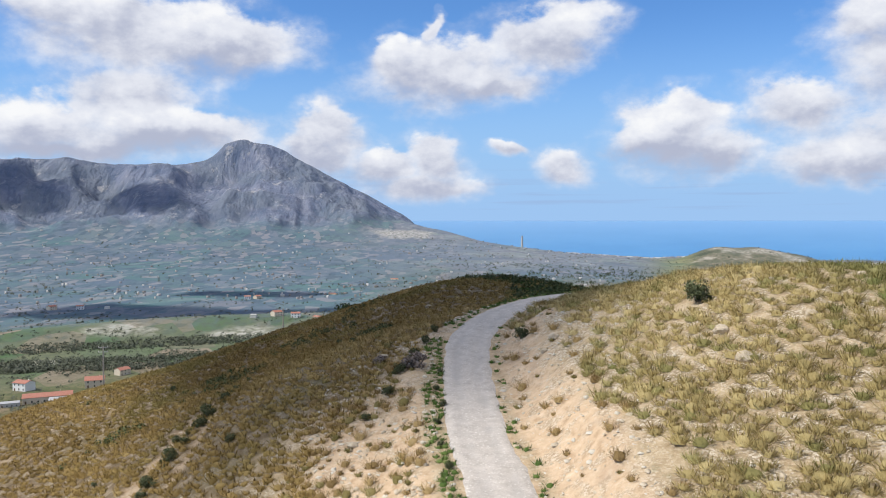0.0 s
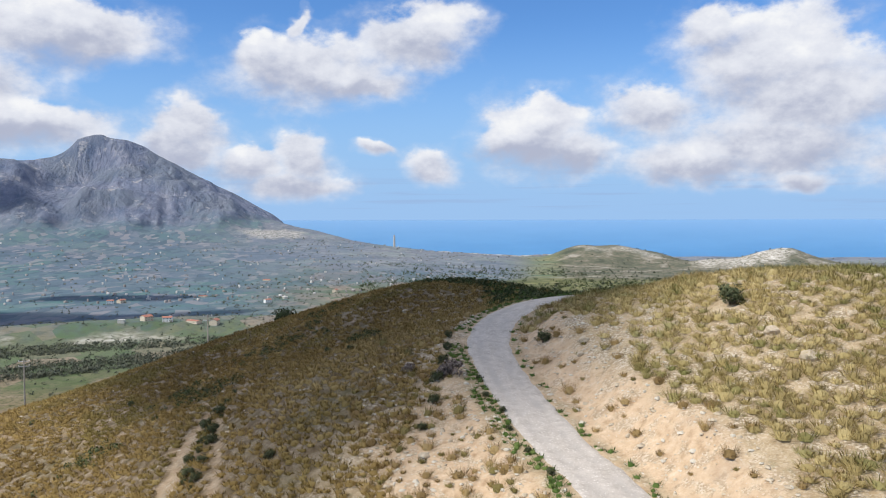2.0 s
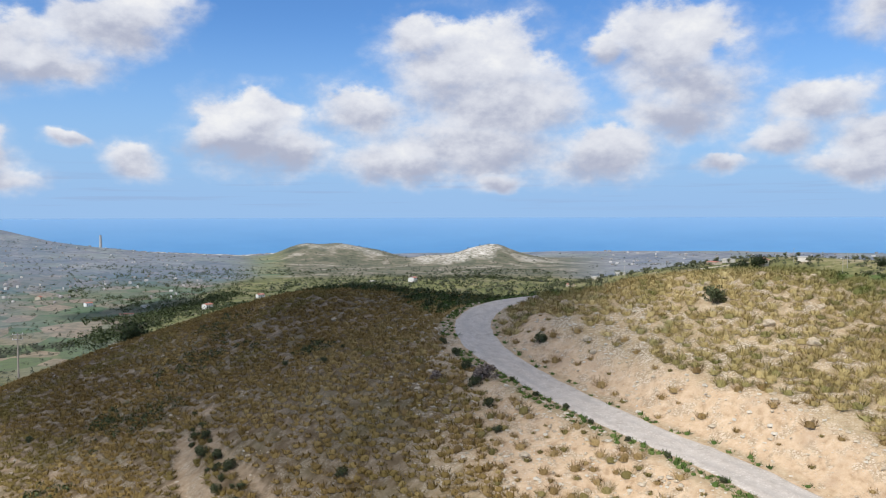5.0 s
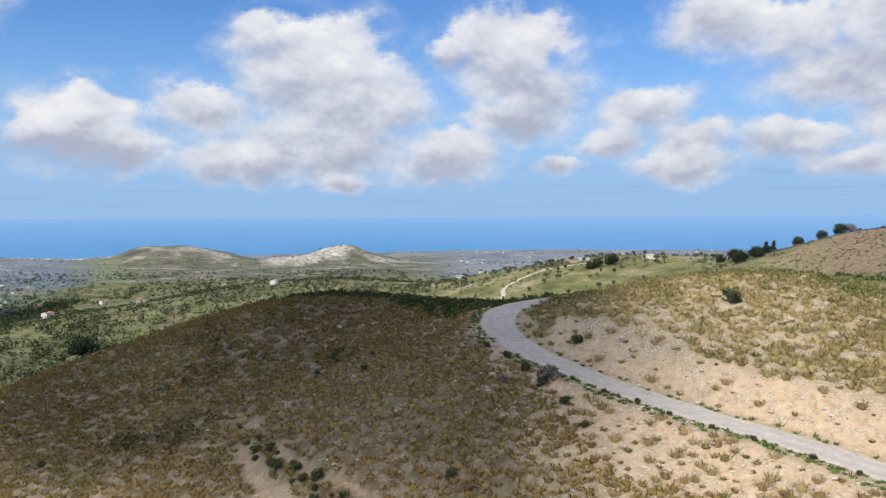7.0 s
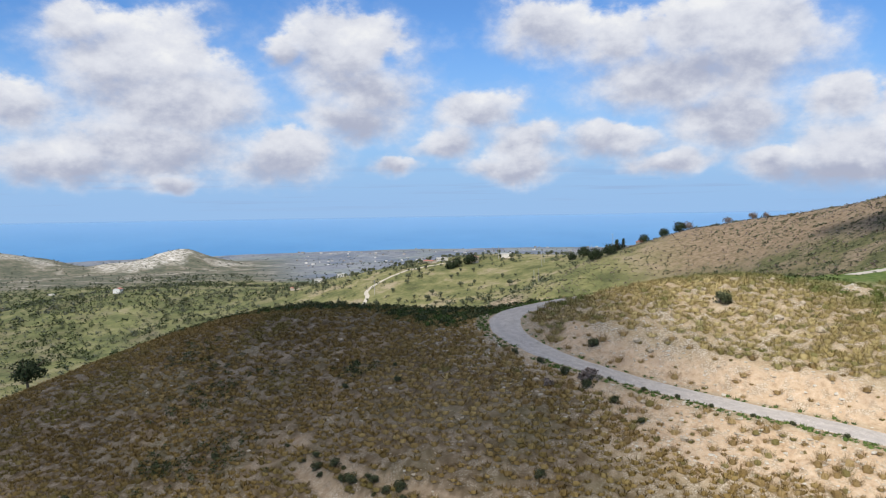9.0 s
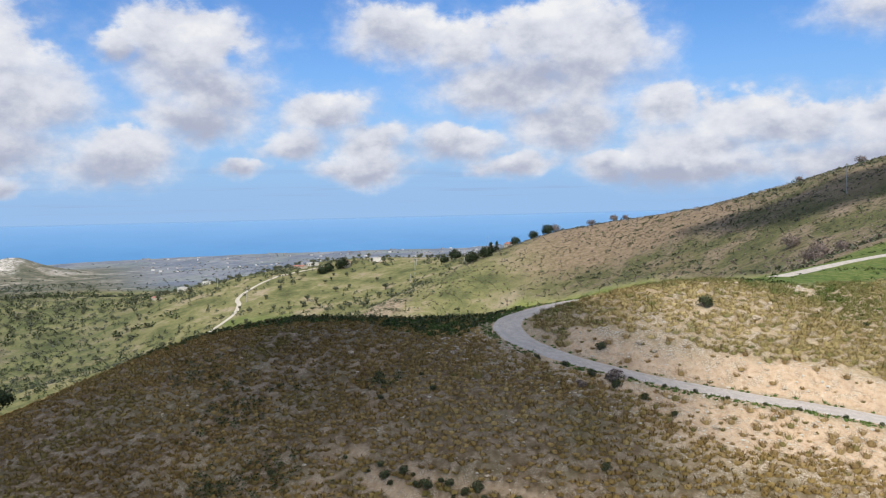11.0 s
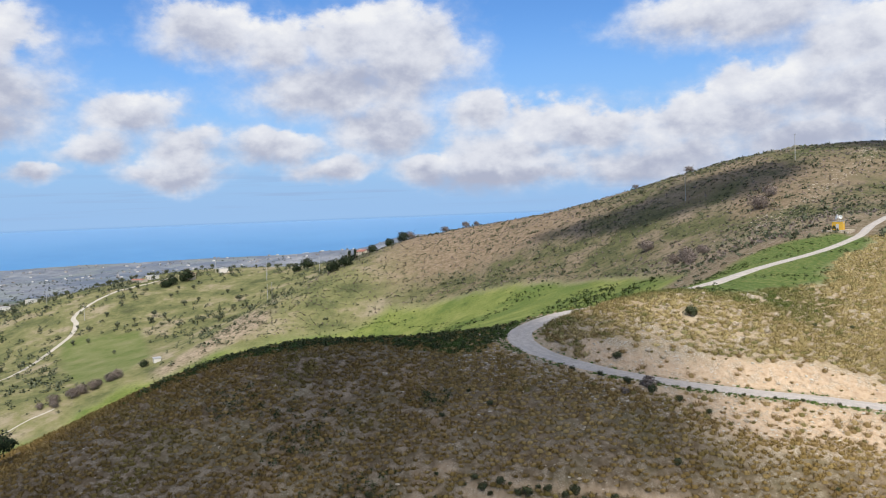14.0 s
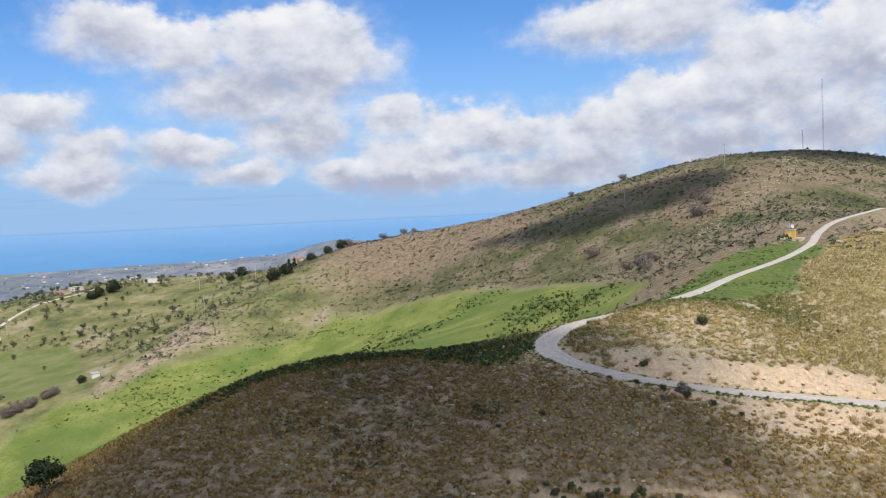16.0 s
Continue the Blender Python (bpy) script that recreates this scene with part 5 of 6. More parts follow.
def build_far_plants():
    rng = np.random.default_rng(51)
    # scrub on the big slope
    x, y = rng.uniform(62, 620, 42000), rng.uniform(-180, 330, 42000)
    m = inside(MEADOW, x, y, 4) + inside(UPPER_MEADOW, x, y, 3)
    ok = (m < 0.2) & ((np.hypot(x - 20, y - 70) > 120) | (x > 62) & (along(ROAD_LINE, x, y)[0] > 6)) & (np.abs(along(ROAD_LINE, x, y)[0]) > 4) & (fbm(x / 40, y / 40, 4, 61) > rng.uniform(-0.5, 0.6, len(x)))
    x, y = x[ok], y[ok]
    clump_field("scrub", "low dark scrub dotted over the big slope", OLIVELEAF, x, y, rng.uniform(0.35, 0.95, len(x)) + 1.0 * (rng.uniform(0, 1, len(x)) > 0.96), 11, rng, 0.6)
    x, y = rng.uniform(120, 620, 9000), rng.uniform(-180, 300, 9000)
    ok = (inside(MEADOW, x, y, 4) < 0.2) & (np.hypot(x - 20, y - 70) > 120) & (np.abs(along(ROAD_LINE, x, y)[0]) > 4)
    x, y = x[ok], y[ok]
    clump_field("dry_scrub", "bare brownish scrub on the big slope", BARETWIG, x, y, rng.uniform(0.4, 1.0, len(x)), 8, rng, 0.65)
    # low dark shrubs on the brow
    x, y = rng.uniform(-10, 60, 5200), rng.uniform(82, 150, 5200)
    d = along(ROAD_LINE, x, y)[0]
    ok = (brow_mask(x, y, d) > 0.5) & (d > 3.2) & (rng.uniform(0, 1, len(x)) < 0.5)
    x, y = x[ok], y[ok]
    clump_field("brow_shrubs", "low dark green shrubs crowding the brow of the hill", BROWLEAF, x, y, rng.uniform(0.3, 0.75, len(x)), 34, rng, 0.34, 0.8)
    # weeds in the meadow
    x, y = rng.uniform(90, 390, 22000), rng.uniform(50, 400, 22000)
    ok = (inside(MEADOW, x, y, 4) > 0.6) & (fbm(x / 30, y / 30, 3, 63) > rng.uniform(-0.1, 0.7, len(x)))
    x, y = x[ok], y[ok]
    clump_field("meadow_weeds", "tufts of darker weeds in the green meadow", GREENLEAF, x, y, rng.uniform(0.3, 0.95, len(x)), 10, rng, 0.6, 0.6)
    x, y = rng.uniform(30, 128, 5000), rng.uniform(2, 68, 5000)
    ok = (inside(UPPER_MEADOW, x, y, 2, 4, 12) > 0.5) & (np.abs(along(ROAD_LINE, x, y)[0]) > 2.4) & (fbm(x / 9, y / 9, 3, 64) > rng.uniform(-0.3, 0.6, len(x)))
    x, y = x[ok], y[ok]
    clump_field("meadow_weeds", "tufts of weeds in the small green meadow beside the road", GREENLEAF, x, y, rng.uniform(0.15, 0.45, len(x)), 12, rng, 0.5, 0.6)
    # bushes on the plateau with the olive trees
    x, y = rng.uniform(250, 900, 18000), rng.uniform(300, 1100, 18000)
    az = np.degrees(np.arctan2(x, y))
    ok = (az > 20) & (az < 66) & (inside(MEADOW, x, y, 6) < 0.2) & (inside(PLOT, x, y, 4) < 0.3) & (fbm(x / 60, y / 60, 4, 65) > rng.uniform(-0.3, 0.7, len(x)))
    x, y = x[ok], y[ok]
    clump_field("bushes", "scattered bushes over the grassy plateau", OLIVELEAF, x, y, 0.9 + 2.1 * rng.uniform(0, 1, len(x)) ** 1.5, 22, rng, 0.44)
    # wooded flank between the plateau and the valley
    x, y = rng.uniform(40, 480, 9000), rng.uniform(330, 1050, 9000)
    az = np.degrees(np.arctan2(x, y))
    ok = (az > 5) & (az < 33) & (inside(MEADOW, x, y, 6) < 0.2) & (fbm(x / 70, y / 70, 4, 66) > rng.uniform(-0.45, 0.55, len(x)) + 0.3 * step(24, 32, az))
    x, y = x[ok][:2300], y[ok][:2300]
    clump_field("hillside_trees", "dark bushes and small trees crowding the flank of the plateau", FLANKLEAF, x, y, 0.9 + 1.9 * rng.uniform(0, 1, len(x)) ** 1.5, 20, rng, 0.42, 0.85, "trees")
    a, r = np.radians(rng.uniform(3, 37, 12000)), 700 * (2300 / 700) ** rng.uniform(0, 1, 12000)
    x, y = r * np.sin(a), r * np.cos(a)
    ok = fbm(x / 90, y / 130, 4, 166) > rng.uniform(-0.35, 0.6, len(x))
    x, y = x[ok][:5600], y[ok][:5600]
    clump_field("hillside_trees", "olive groves and dark trees on the slope towards the coast", FLANKLEAF, x, y, 1.5 + 3.6 * rng.uniform(0, 1, len(x)) ** 1.7, 20, rng, 0.42, 0.9, "trees")
    k = rng.uniform(0, 1, 420)
    x, y = 40 + 300 * k + rng.normal(0, 14, 420), 860 + 560 * k + rng.normal(0, 22, 420)
    clump_field("hillside_trees", "dense dark belt of trees along a gorge", FLANKLEAF, x, y, rng.uniform(3.0, 6.0, 420), 24, rng, 0.4, 0.85, "trees")
    # low green shrubs in hollows of the brown hillside
    spots = [(-18, 112, 6), (-27, 99, 4.5), (-12, 121, 4), (-30, 104, 3), (-8, 96, 2.5), (-38, 92, 3)]
    x = np.concatenate([rng.normal(p, 0.5 * w, int(9 * w)) for p, q, w in spots])
    y = np.concatenate([rng.normal(q, 0.6 * w, int(9 * w)) for p, q, w in spots])
    clump_field("hillside_shrubs", "low green shrubs in hollows of the brown hillside", BROWLEAF, x, y, rng.uniform(0.35, 0.7, len(x)), 40, rng, 0.3, 0.75)
    # trees of the valley: groves, hedges and single ones
    a, r = np.radians(rng.uniform(-38, 34, 34000)), 560 * (3000 / 560) ** rng.uniform(0, 1, 34000)
    x, y = r * np.sin(a), r * np.cos(a)
    belt = step(640, 700, r) * step(940, 860, r) * (fbm(x / 120, y / 50, 3, 67) + 0.75)
    lines = step(0.12, 0.05, np.abs(fbm(x / 240, y / 150, 3, 69))) * 1.1
    ok = np.maximum(0.55 * belt, np.maximum(0.4 * lines, 0.05 + 0.22 * step(0.15, 0.4, fbm(x / 160, y / 160, 3, 73)))) > rng.uniform(0, 1, len(x))
    x, y, r = x[ok], y[ok], r[ok]
    clump_field("valley_trees", "dark groves, hedges and single trees of the valley", FARLEAF, x, y, rng.uniform(1.0, 2.6, len(x)) * (1 + 0.5 * step(1000, 2000, r)), 14, rng, 0.5, 0.85, "trees")
    a = np.concatenate([rng.uniform(-32, -7, 2600), rng.uniform(-32, 2, 1400)])
    r = np.concatenate([690 + 70 * rng.uniform(0, 1, 2600) + 1.2 * (a[:2600] + 20) ** 2 * 0.3, 830 + 60 * rng.uniform(0, 1, 1400)])
    x, y = r * np.sin(np.radians(a)), r * np.cos(np.radians(a))
    ok = fbm(x / 90, y / 40, 3, 68) > rng.uniform(-0.45, 0.25, len(x))
    x, y = x[ok], y[ok]
    clump_field("olive_grove", "long dark grove of trees across the valley floor", FARLEAF, x, y, rng.uniform(1.6, 3.6, len(x)), 24, rng, 0.4, 0.9, "trees")
    a, r = np.radians(rng.uniform(16, 76, 9000)), 900 * (3200 / 900) ** rng.uniform(0, 1, 9000)
    x, y = r * np.sin(a), r * np.cos(a)
    ok = fbm(x / 140, y / 140, 4, 75) > rng.uniform(-0.2, 0.7, len(x))
    x, y = x[ok], y[ok]
    clump_field("coastal_trees", "dark trees and hedges on the hills above the coast", FARLEAF, x, y, rng.uniform(1.4, 3.6, len(x)), 12, rng, 0.65, 0.8, "trees")


FLANKLEAF = leaf_material("mixed_green_leaves", (0.045, 0.065, 0.028), (0.12, 0.15, 0.065))
BROWLEAF = leaf_material("dark_green_shrub_leaves", (0.06, 0.08, 0.034), (0.17, 0.195, 0.085))
GREENLEAF = leaf_material("dark_green_weeds", (0.04, 0.065, 0.02), (0.12, 0.155, 0.045))

# ---- poles, mast, hut, houses ----


def plain(name, low, high, rough=0.7, scale=3.0, spec=0.3):
    m = Nodes(name, rough, spec)
    return m.done(m.ramp(m.noise(scale, 5, 0.6, True), (0.3, low), (0.7, high)))


CRAG = plain("lichened_grey_rock", (0.13, 0.125, 0.085), (0.25, 0.235, 0.18), 0.9, 0.6)
CONCRETE = plain("weathered_concrete", (0.40, 0.39, 0.37), (0.54, 0.53, 0.50))
TIMBER = plain("grey_timber", (0.26, 0.24, 0.21), (0.40, 0.37, 0.33))
STEEL = plain("galvanised_steel", (0.42, 0.43, 0.44), (0.56, 0.57, 0.58), 0.45)
YELLOW = plain("ochre_yellow_render", (0.62, 0.36, 0.045), (0.72, 0.45, 0.07))
WHITE = plain("white_paint", (0.70, 0.70, 0.68), (0.82, 0.82, 0.80), 0.5)
CREAM = plain("cream_render", (0.55, 0.47, 0.36), (0.70, 0.62, 0.50))
PALEWALL = plain("pale_render", (0.62, 0.59, 0.53), (0.76, 0.73, 0.67))
TERRACOTTA = plain("terracotta_tiles", (0.33, 0.14, 0.10), (0.45, 0.215, 0.16), 0.8, 1.2)
ROOFGREY = plain("grey_roof_sheet", (0.36, 0.36, 0.37), (0.50, 0.50, 0.51), 0.6)
DARKGLASS = plain("dark_window", (0.02, 0.025, 0.03), (0.05, 0.055, 0.06), 0.2, 3, 0.5)
BROWNDOOR = plain("brown_door", (0.10, 0.06, 0.035), (0.16, 0.10, 0.06))
BLUESHEET = plain("blue_tarpaulin", (0.05, 0.14, 0.40), (0.09, 0.20, 0.50), 0.5)


def make_pole(height, material, label, arms=1):
    pole = tagged(new("utility_pole"), label, "utility pole", "utility poles")
    part("post", tube(bmesh.new(), (0, 0, -1.0), (0, 0, height), 0.21, 0.13, 10), material, pole)
    for i in range(arms):
        z = height - 0.35 - 1.1 * i
        bm = box(bmesh.new(), -1.1, -0.07, z - 0.06, 1.1, 0.07, z + 0.06, 0.01)
        arm = part("crossarm", bm, STEEL, pole)
        for x in (-1.0, 0.0, 1.0):
            part("insulator", tube(bmesh.new(), (x, 0, z + 0.06), (x, 0, z + 0.36), 0.06, 0.04, 6), WHITE, arm)
    return pole


def build_poles():
    first = set_down(make_pole(14.5, CONCRETE, "pale concrete utility pole on the open hillside"), 361, 36, 30)
    for x, y, turn, s in ((382, -27, 30, 1.05), (468, 282, 100, 0.98), (455, 511, 60, 0.9), (474, 354, 40, 0.95), (498, 583, 20, 0.9), (560, 396, 70, 0.95), (580, 405, 70, 0.9), (540, 335, 50, 0.95), (600, 470, 70, 0.9), (470, -101, 30, 1.0)):
        again(first, x, y, turn, s)
    wood = set_down(make_pole(13.0, TIMBER, "grey timber utility pole behind the brow", 2), -37, 180.6, 15, 0.9)
    again(wood, -62.5, 143.4, 15, 0.78)
    again(wood, 476, 351, 40, 1.05, label="timber utility pole beside the ravine")


def build_mast():
    mast = tagged(new("radio_mast"), "tall thin guyed steel radio mast on the summit", "mast")
    bm = bmesh.new()
    legs = [(0.35 * math.cos(a), 0.35 * math.sin(a)) for a in (0.3, 2.394, 4.488)]
    for x, y in legs:
        tube(bm, (x, y, -0.5), (x, y, 52), 0.06, 0.05, 5)
    part("lattice_leg", bm, STEEL, mast)
    bm = bmesh.new()
    for i in range(26):
        a, b = legs[i % 3], legs[(i + 1) % 3]
        tube(bm, (*a, 2 * i), (*b, 2 * i + 2), 0.035, 0.035, 4)
    part("bracing", bm, STEEL, mast)
    for a in (0.3, 2.394, 4.488):
        part("guy_wire", tube(bmesh.new(), (0.3 * math.cos(a), 0.3 * math.sin(a), 40), (22 * math.cos(a), 22 * math.sin(a), -1), 0.02, 0.02, 4), STEEL, mast)
    set_down(mast, 479, -118)


def build_hut():
    x, y = 134.0, 10.5
    z = max(height_at(x, y), height_at(x - 3, y), height_at(x, y + 3)) + 0.25
    base = tagged(new("stone_terrace"), "low dry-stone terrace that carries the yellow hut", "terrace")
    bm = bmesh.new()
    rng = np.random.default_rng(5)
    for i in range(46):
        k = i / 46 * 4
        s, u = int(k), (k % 1) * 2 - 1
        px, py = ((u, -1), (1, u), (-u, 1), (-1, -u))[s]
        for h in range(3):
            w = rng.uniform(0.28, 0.42)
            box(bm, px * 3.9 - w, py * 3.3 - w, -1.5 + 0.5 * h, px * 3.9 + w, py * 3.3 + w, -1.0 + 0.5 * h, 0.06)
    part("stone_edge", bm, STONE, base)
    part("fill", box(bmesh.new(), -3.8, -3.2, -1.6, 3.8, 3.2, -0.05, 0.05), STONE, base)
    base.matrix_basis = pose(x, y, z, 0, 0, 62) @ Matrix.Diagonal((0.85, 0.85, 1, 1))
    hut = tagged(new("hut"), "small ochre-yellow rendered equipment hut with a flat roof", "hut")
    bm = box(bmesh.new(), -1.9, -1.6, 0, 1.9, 1.6, 3.0, 0.03)
    part("wall", bm, YELLOW, hut)
    part("roof", box(bmesh.new(), -2.05, -1.75, 3.0, 2.05, 1.75, 3.22, 0.03), CONCRETE, hut, "grey concrete roof slab")
    door = part("door", box(bmesh.new(), -0.5, 1.58, 0.05, 0.5, 1.66, 2.1, 0.02), STEEL, hut, "grey metal door")
    part("handle", box(bmesh.new(), 0.32, 1.66, 1.0, 0.42, 1.70, 1.12, 0.01), DARKGLASS, door)
    part("vent", box(bmesh.new(), -1.92, -0.5, 2.3, -1.86, 0.5, 2.7, 0.01), STEEL, hut)
    hut.matrix_basis = pose(x, y, z - 0.05, 0, 0, 62) @ Matrix.Diagonal((0.74, 0.74, 0.8, 1))
    for dx, dy, r, turn, tilt in ((0.2, -0.3, 0.85, 120, 78), (-0.9, 0.9, 0.55, 210, 80)):
        dish = tagged(new("dish_antenna"), "round white dish antenna on the roof of the hut", "antenna", "dishes")
        bm = bmesh.new()
        n, rings = 20, 4
        ring_verts = []
        for k in range(rings + 1):
            q = k / rings * r
            ring_verts.append([bm.verts.new((q * math.cos(6.283 * i / n), q * math.sin(6.283 * i / n), 0.45 * q * q / r)) for i in range(n)])
        for a, b in zip(ring_verts, ring_verts[1:]):
            for i in range(n):
                bm.faces.new((a[i], a[(i + 1) % n], b[(i + 1) % n], b[i]))
        bmesh.ops.remove_doubles(bm, verts=bm.verts, dist=0.001)
        bmesh.ops.solidify(bm, geom=list(bm.faces), thickness=0.04)
        reflector = part("reflector", bm, WHITE, dish, m=pose(0, 0, 1.1, tilt, 0, turn))
        part("feed", tube(bmesh.new(), (0, 0, 0.05), (0, 0, 0.7 * r), 0.04, 0.06, 8), STEEL, reflector)
        part("mount", tube(bmesh.new(), (0, 0, -0.02), (0, 0, 1.1), 0.06, 0.05, 8), STEEL, dish)
        dish.matrix_basis = pose(x, y, z - 0.05, 0, 0, 62) @ pose(0.74 * dx, 0.74 * dy, 2.56)


def make_house(label, wide, deep, high, wall, roof, rise=1.4, rows=1, category="house"):
    house = tagged(new("house"), label, category, "houses")
    w, d = wide / 2, deep / 2
    part("wall", box(bmesh.new(), -w, -d, -1.5, w, d, high, 0.04), wall, house)
    bm = bmesh.new()
    if rise > 0.05:
        o = 0.45
        for side in (-1, 1):
            # a tiled slope with thickness
            a = [(-w - o, side * (d + o), high - 0.12), (w + o, side * (d + o), high - 0.12), (w + o, 0, high + rise), (-w - o, 0, high + rise)]
            lower = [bm.verts.new(p) for p in a]
            upper = [bm.verts.new((p[0], p[1], p[2] + 0.2)) for p in a]
            bm.faces.new(lower), bm.faces.new(upper)
            for i in range(4):
                bm.faces.new((lower[i], lower[(i + 1) % 4], upper[(i + 1) % 4], upper[i]))
        bmesh.ops.recalc_face_normals(bm, faces=bm.faces)
        part("roof", bm, roof, house)
        for side in (-1, 1):
            bm = bmesh.new()
            a = [bm.verts.new((side * (w - 0.02), -d, high - 0.02)), bm.verts.new((side * (w - 0.02), d, high - 0.02)), bm.verts.new((side * (w - 0.02), 0, high + rise))]
            b = [bm.verts.new((side * (w - 0.3), v.co.y, v.co.z)) for v in a]
            bm.faces.new(a), bm.faces.new(b)
            for i in range(3):
                bm.faces.new((a[i], a[(i + 1) % 3], b[(i + 1) % 3], b[i]))
            bmesh.ops.recalc_face_normals(bm, faces=bm.faces)
            part("gable", bm, wall, house)
        part("chimney", box(bmesh.new(), 0.5 * w - 0.35, 0.3 * d - 0.35, high, 0.5 * w + 0.35, 0.3 * d + 0.35, high + rise + 0.6, 0.03), wall, house)
    else:
        part("roof", box(bm, -w - 0.2, -d - 0.2, high, w + 0.2, d + 0.2, high + 0.3, 0.03), roof, house)
    for storey in range(rows):
        z = 0.9 + 3.0 * storey
        for side in (-1, 1):
            for k in range(max(2, int(wide / 3.6))):
                x = -w + (k + 0.5) * wide / max(2, int(wide / 3.6))
                if side == -1 and storey == 0 and k == 0:
                    part("door", box(bmesh.new(), x - 0.55, -d - 0.06, 0, x + 0.55, -d + 0.02, 2.1, 0.02), BROWNDOOR, house)
                    continue
                window = part("window", box(bmesh.new(), x - 0.5, side * d - 0.05, z, x + 0.5, side * d + 0.05, z + 1.25, 0.02), DARKGLASS, house)
                part("sill", box(bmesh.new(), x - 0.62, side * d - 0.12, z - 0.1, x + 0.62, side * d + 0.12, z, 0.01), CONCRETE, window)
    return house


def build_houses():
    red = set_down(make_house("cream house with a red tiled roof in the valley", 13, 10, 5.6, CREAM, TERRACOTTA, 2.2, 2), -257, 575, 20, 1.0, 0)
    again(red, -256, 622, 60, 0.75, 0, "small cream house with a faded red roof")
    again(red, -120, 657, 10, 0.95, 0)
    again(red, 578, 485, 35, 0.85, 0, "pale house with a tiled roof beside dark trees")
    white = set_down(make_house("white two-storey house with a low tiled roof", 12, 9, 5.8, WHITE, TERRACOTTA, 1.5, 2), -304, 565, -20, 1.0, 0)
    again(white, 210, 1070, 30, 1.0, 0)
    again(white, 352, 1300, 10, 1.0, 0)
    again(white, 476, 1297, 60, 1.2, 0, "long cream house with a tiled roof on the wooded slope")
    again(white, 455, 1290, 20, 1.0, 0)
    low = set_down(make_house("long low farm building with a red roof", 30, 12, 4.2, CREAM, TERRACOTTA, 1.8, 1, "farm building"), -268, 528, 24, 1.0, 0)
    again(low, 575, 540, 75, 0.55, 0, "low pink-red farmhouse on the plateau")
    again(low, 494, 660, 70, 0.5, 0)
    shed = set_down(make_house("grey sheet-roofed farm shed", 16, 9, 4.0, CONCRETE, ROOFGREY, 1.0, 1, "shed"), -252, 516, 24, 1.0, 0)
    again(shed, -284, 510, 24, 0.7, 0)
    block = set_down(make_house("pale flat-roofed block house on the plateau", 11, 8, 3.6, PALEWALL, CONCRETE, 0, 1), 590, 535, 70, 1.0, 0)
    again(block, 610, 468, 40, 1.1, 0, "unfinished grey block house with a flat roof")
    again(block, 520, 650, 65, 1.0, 0)
    again(block, 545, 640, 75, 0.9, 0)
    again(red, 610, 318, 60, 0.8, 0, "red-roofed house half hidden by the ridge trees")
    for i, (x, y) in enumerate(((-180, 955), (-205, 962), (-230, 948), (-150, 950), (-345, 1380), (-330, 1390), (-298, 1450), (-210, 1490), (-560, 1206), (-600, 1198), (-520, 1210), (-115, 1850), (90, 1330), (30, 1500), (-60, 1400), (120, 1150), (-86, 1330), (-126, 945), (690, 1580), (640, 900), (420, 880), (300, 1000), (160, 1250), (560, 1010))):
        again((white, red, block, low)[i % 4], x, y, 47 * i, 0.9 if i % 4 < 3 else 0.6, 0, ("small white farmhouse in the valley", "small cream farmhouse with a red roof in the valley", "small flat-roofed block in the valley", "low red-roofed farm building in the valley")[i % 4])


def build_ruin():
    hut = tagged(new("stone_shelter"), "small pale stone farm shelter with a patched roof", "shelter")
    part("wall", box(bmesh.new(), -3.2, -2.2, -0.8, 3.2, 2.2, 2.3, 0.08), PALEWALL, hut)
    part("roof", box(bmesh.new(), -3.5, -2.5, 2.3, 3.5, 2.5, 2.5, 0.03), ROOFGREY, hut)
    part("doorway", box(bmesh.new(), -0.8, -2.24, 0, 0.4, -2.18, 1.9, 0.01), DARKGLASS, hut)
    part("window", box(bmesh.new(), 1.3, -2.24, 0.9, 2.2, -2.18, 1.7, 0.01), DARKGLASS, hut)
    set_down(hut, 322, 357, 40, 1.0, 0)
    tank = tagged(new("covered_stack"), "stack under a blue and white sheet by the shelter", "stack")
    part("stack", box(bmesh.new(), -1.8, -1.3, -0.3, 1.8, 1.3, 1.6, 0.2), WHITE, tank)
    part("sheet", box(bmesh.new(), -1.9, -1.4, 1.2, 0.2, 1.4, 1.75, 0.15), BLUESHEET, tank)
    set_down(tank, 327, 361, 20, 1.0, 0)


def strip(name, line, half, label):
    """A narrow unpaved track laid over the ground."""
    pts = catmull(line, 10)
    d = np.gradient(pts[:, :2], axis=0)
    d /= np.linalg.norm(d, axis=1)[:, None]
    rows = []
    for k in (-1, -0.4, 0.4, 1):
        x, y = pts[:, 0] + d[:, 1] * half * k, pts[:, 1] - d[:, 0] * half * k
        rows.append(np.stack([x, y, ground_height(x.copy(), y.copy()) + (0.3 if abs(k) < 0.9 else 0.1)], 1))
    xyz = np.stack(rows, 1).reshape(-1, 3)
    me = grid_mesh(name, xyz, len(pts), 4, TRACK)
    w = np.zeros(len(xyz))
    set_zone(me, "wheel", w, w, w)
    return tagged(new(name, me), label, "track", kind="structure")


def track_material():
    m = Nodes("pale_earth_track", 0.9, 0.1)
    return m.done(m.ramp(m.noise(0.4, 5, 0.6), (0.3, (0.44, 0.40, 0.33)), (0.7, (0.60, 0.56, 0.48))))


TRACK = track_material()


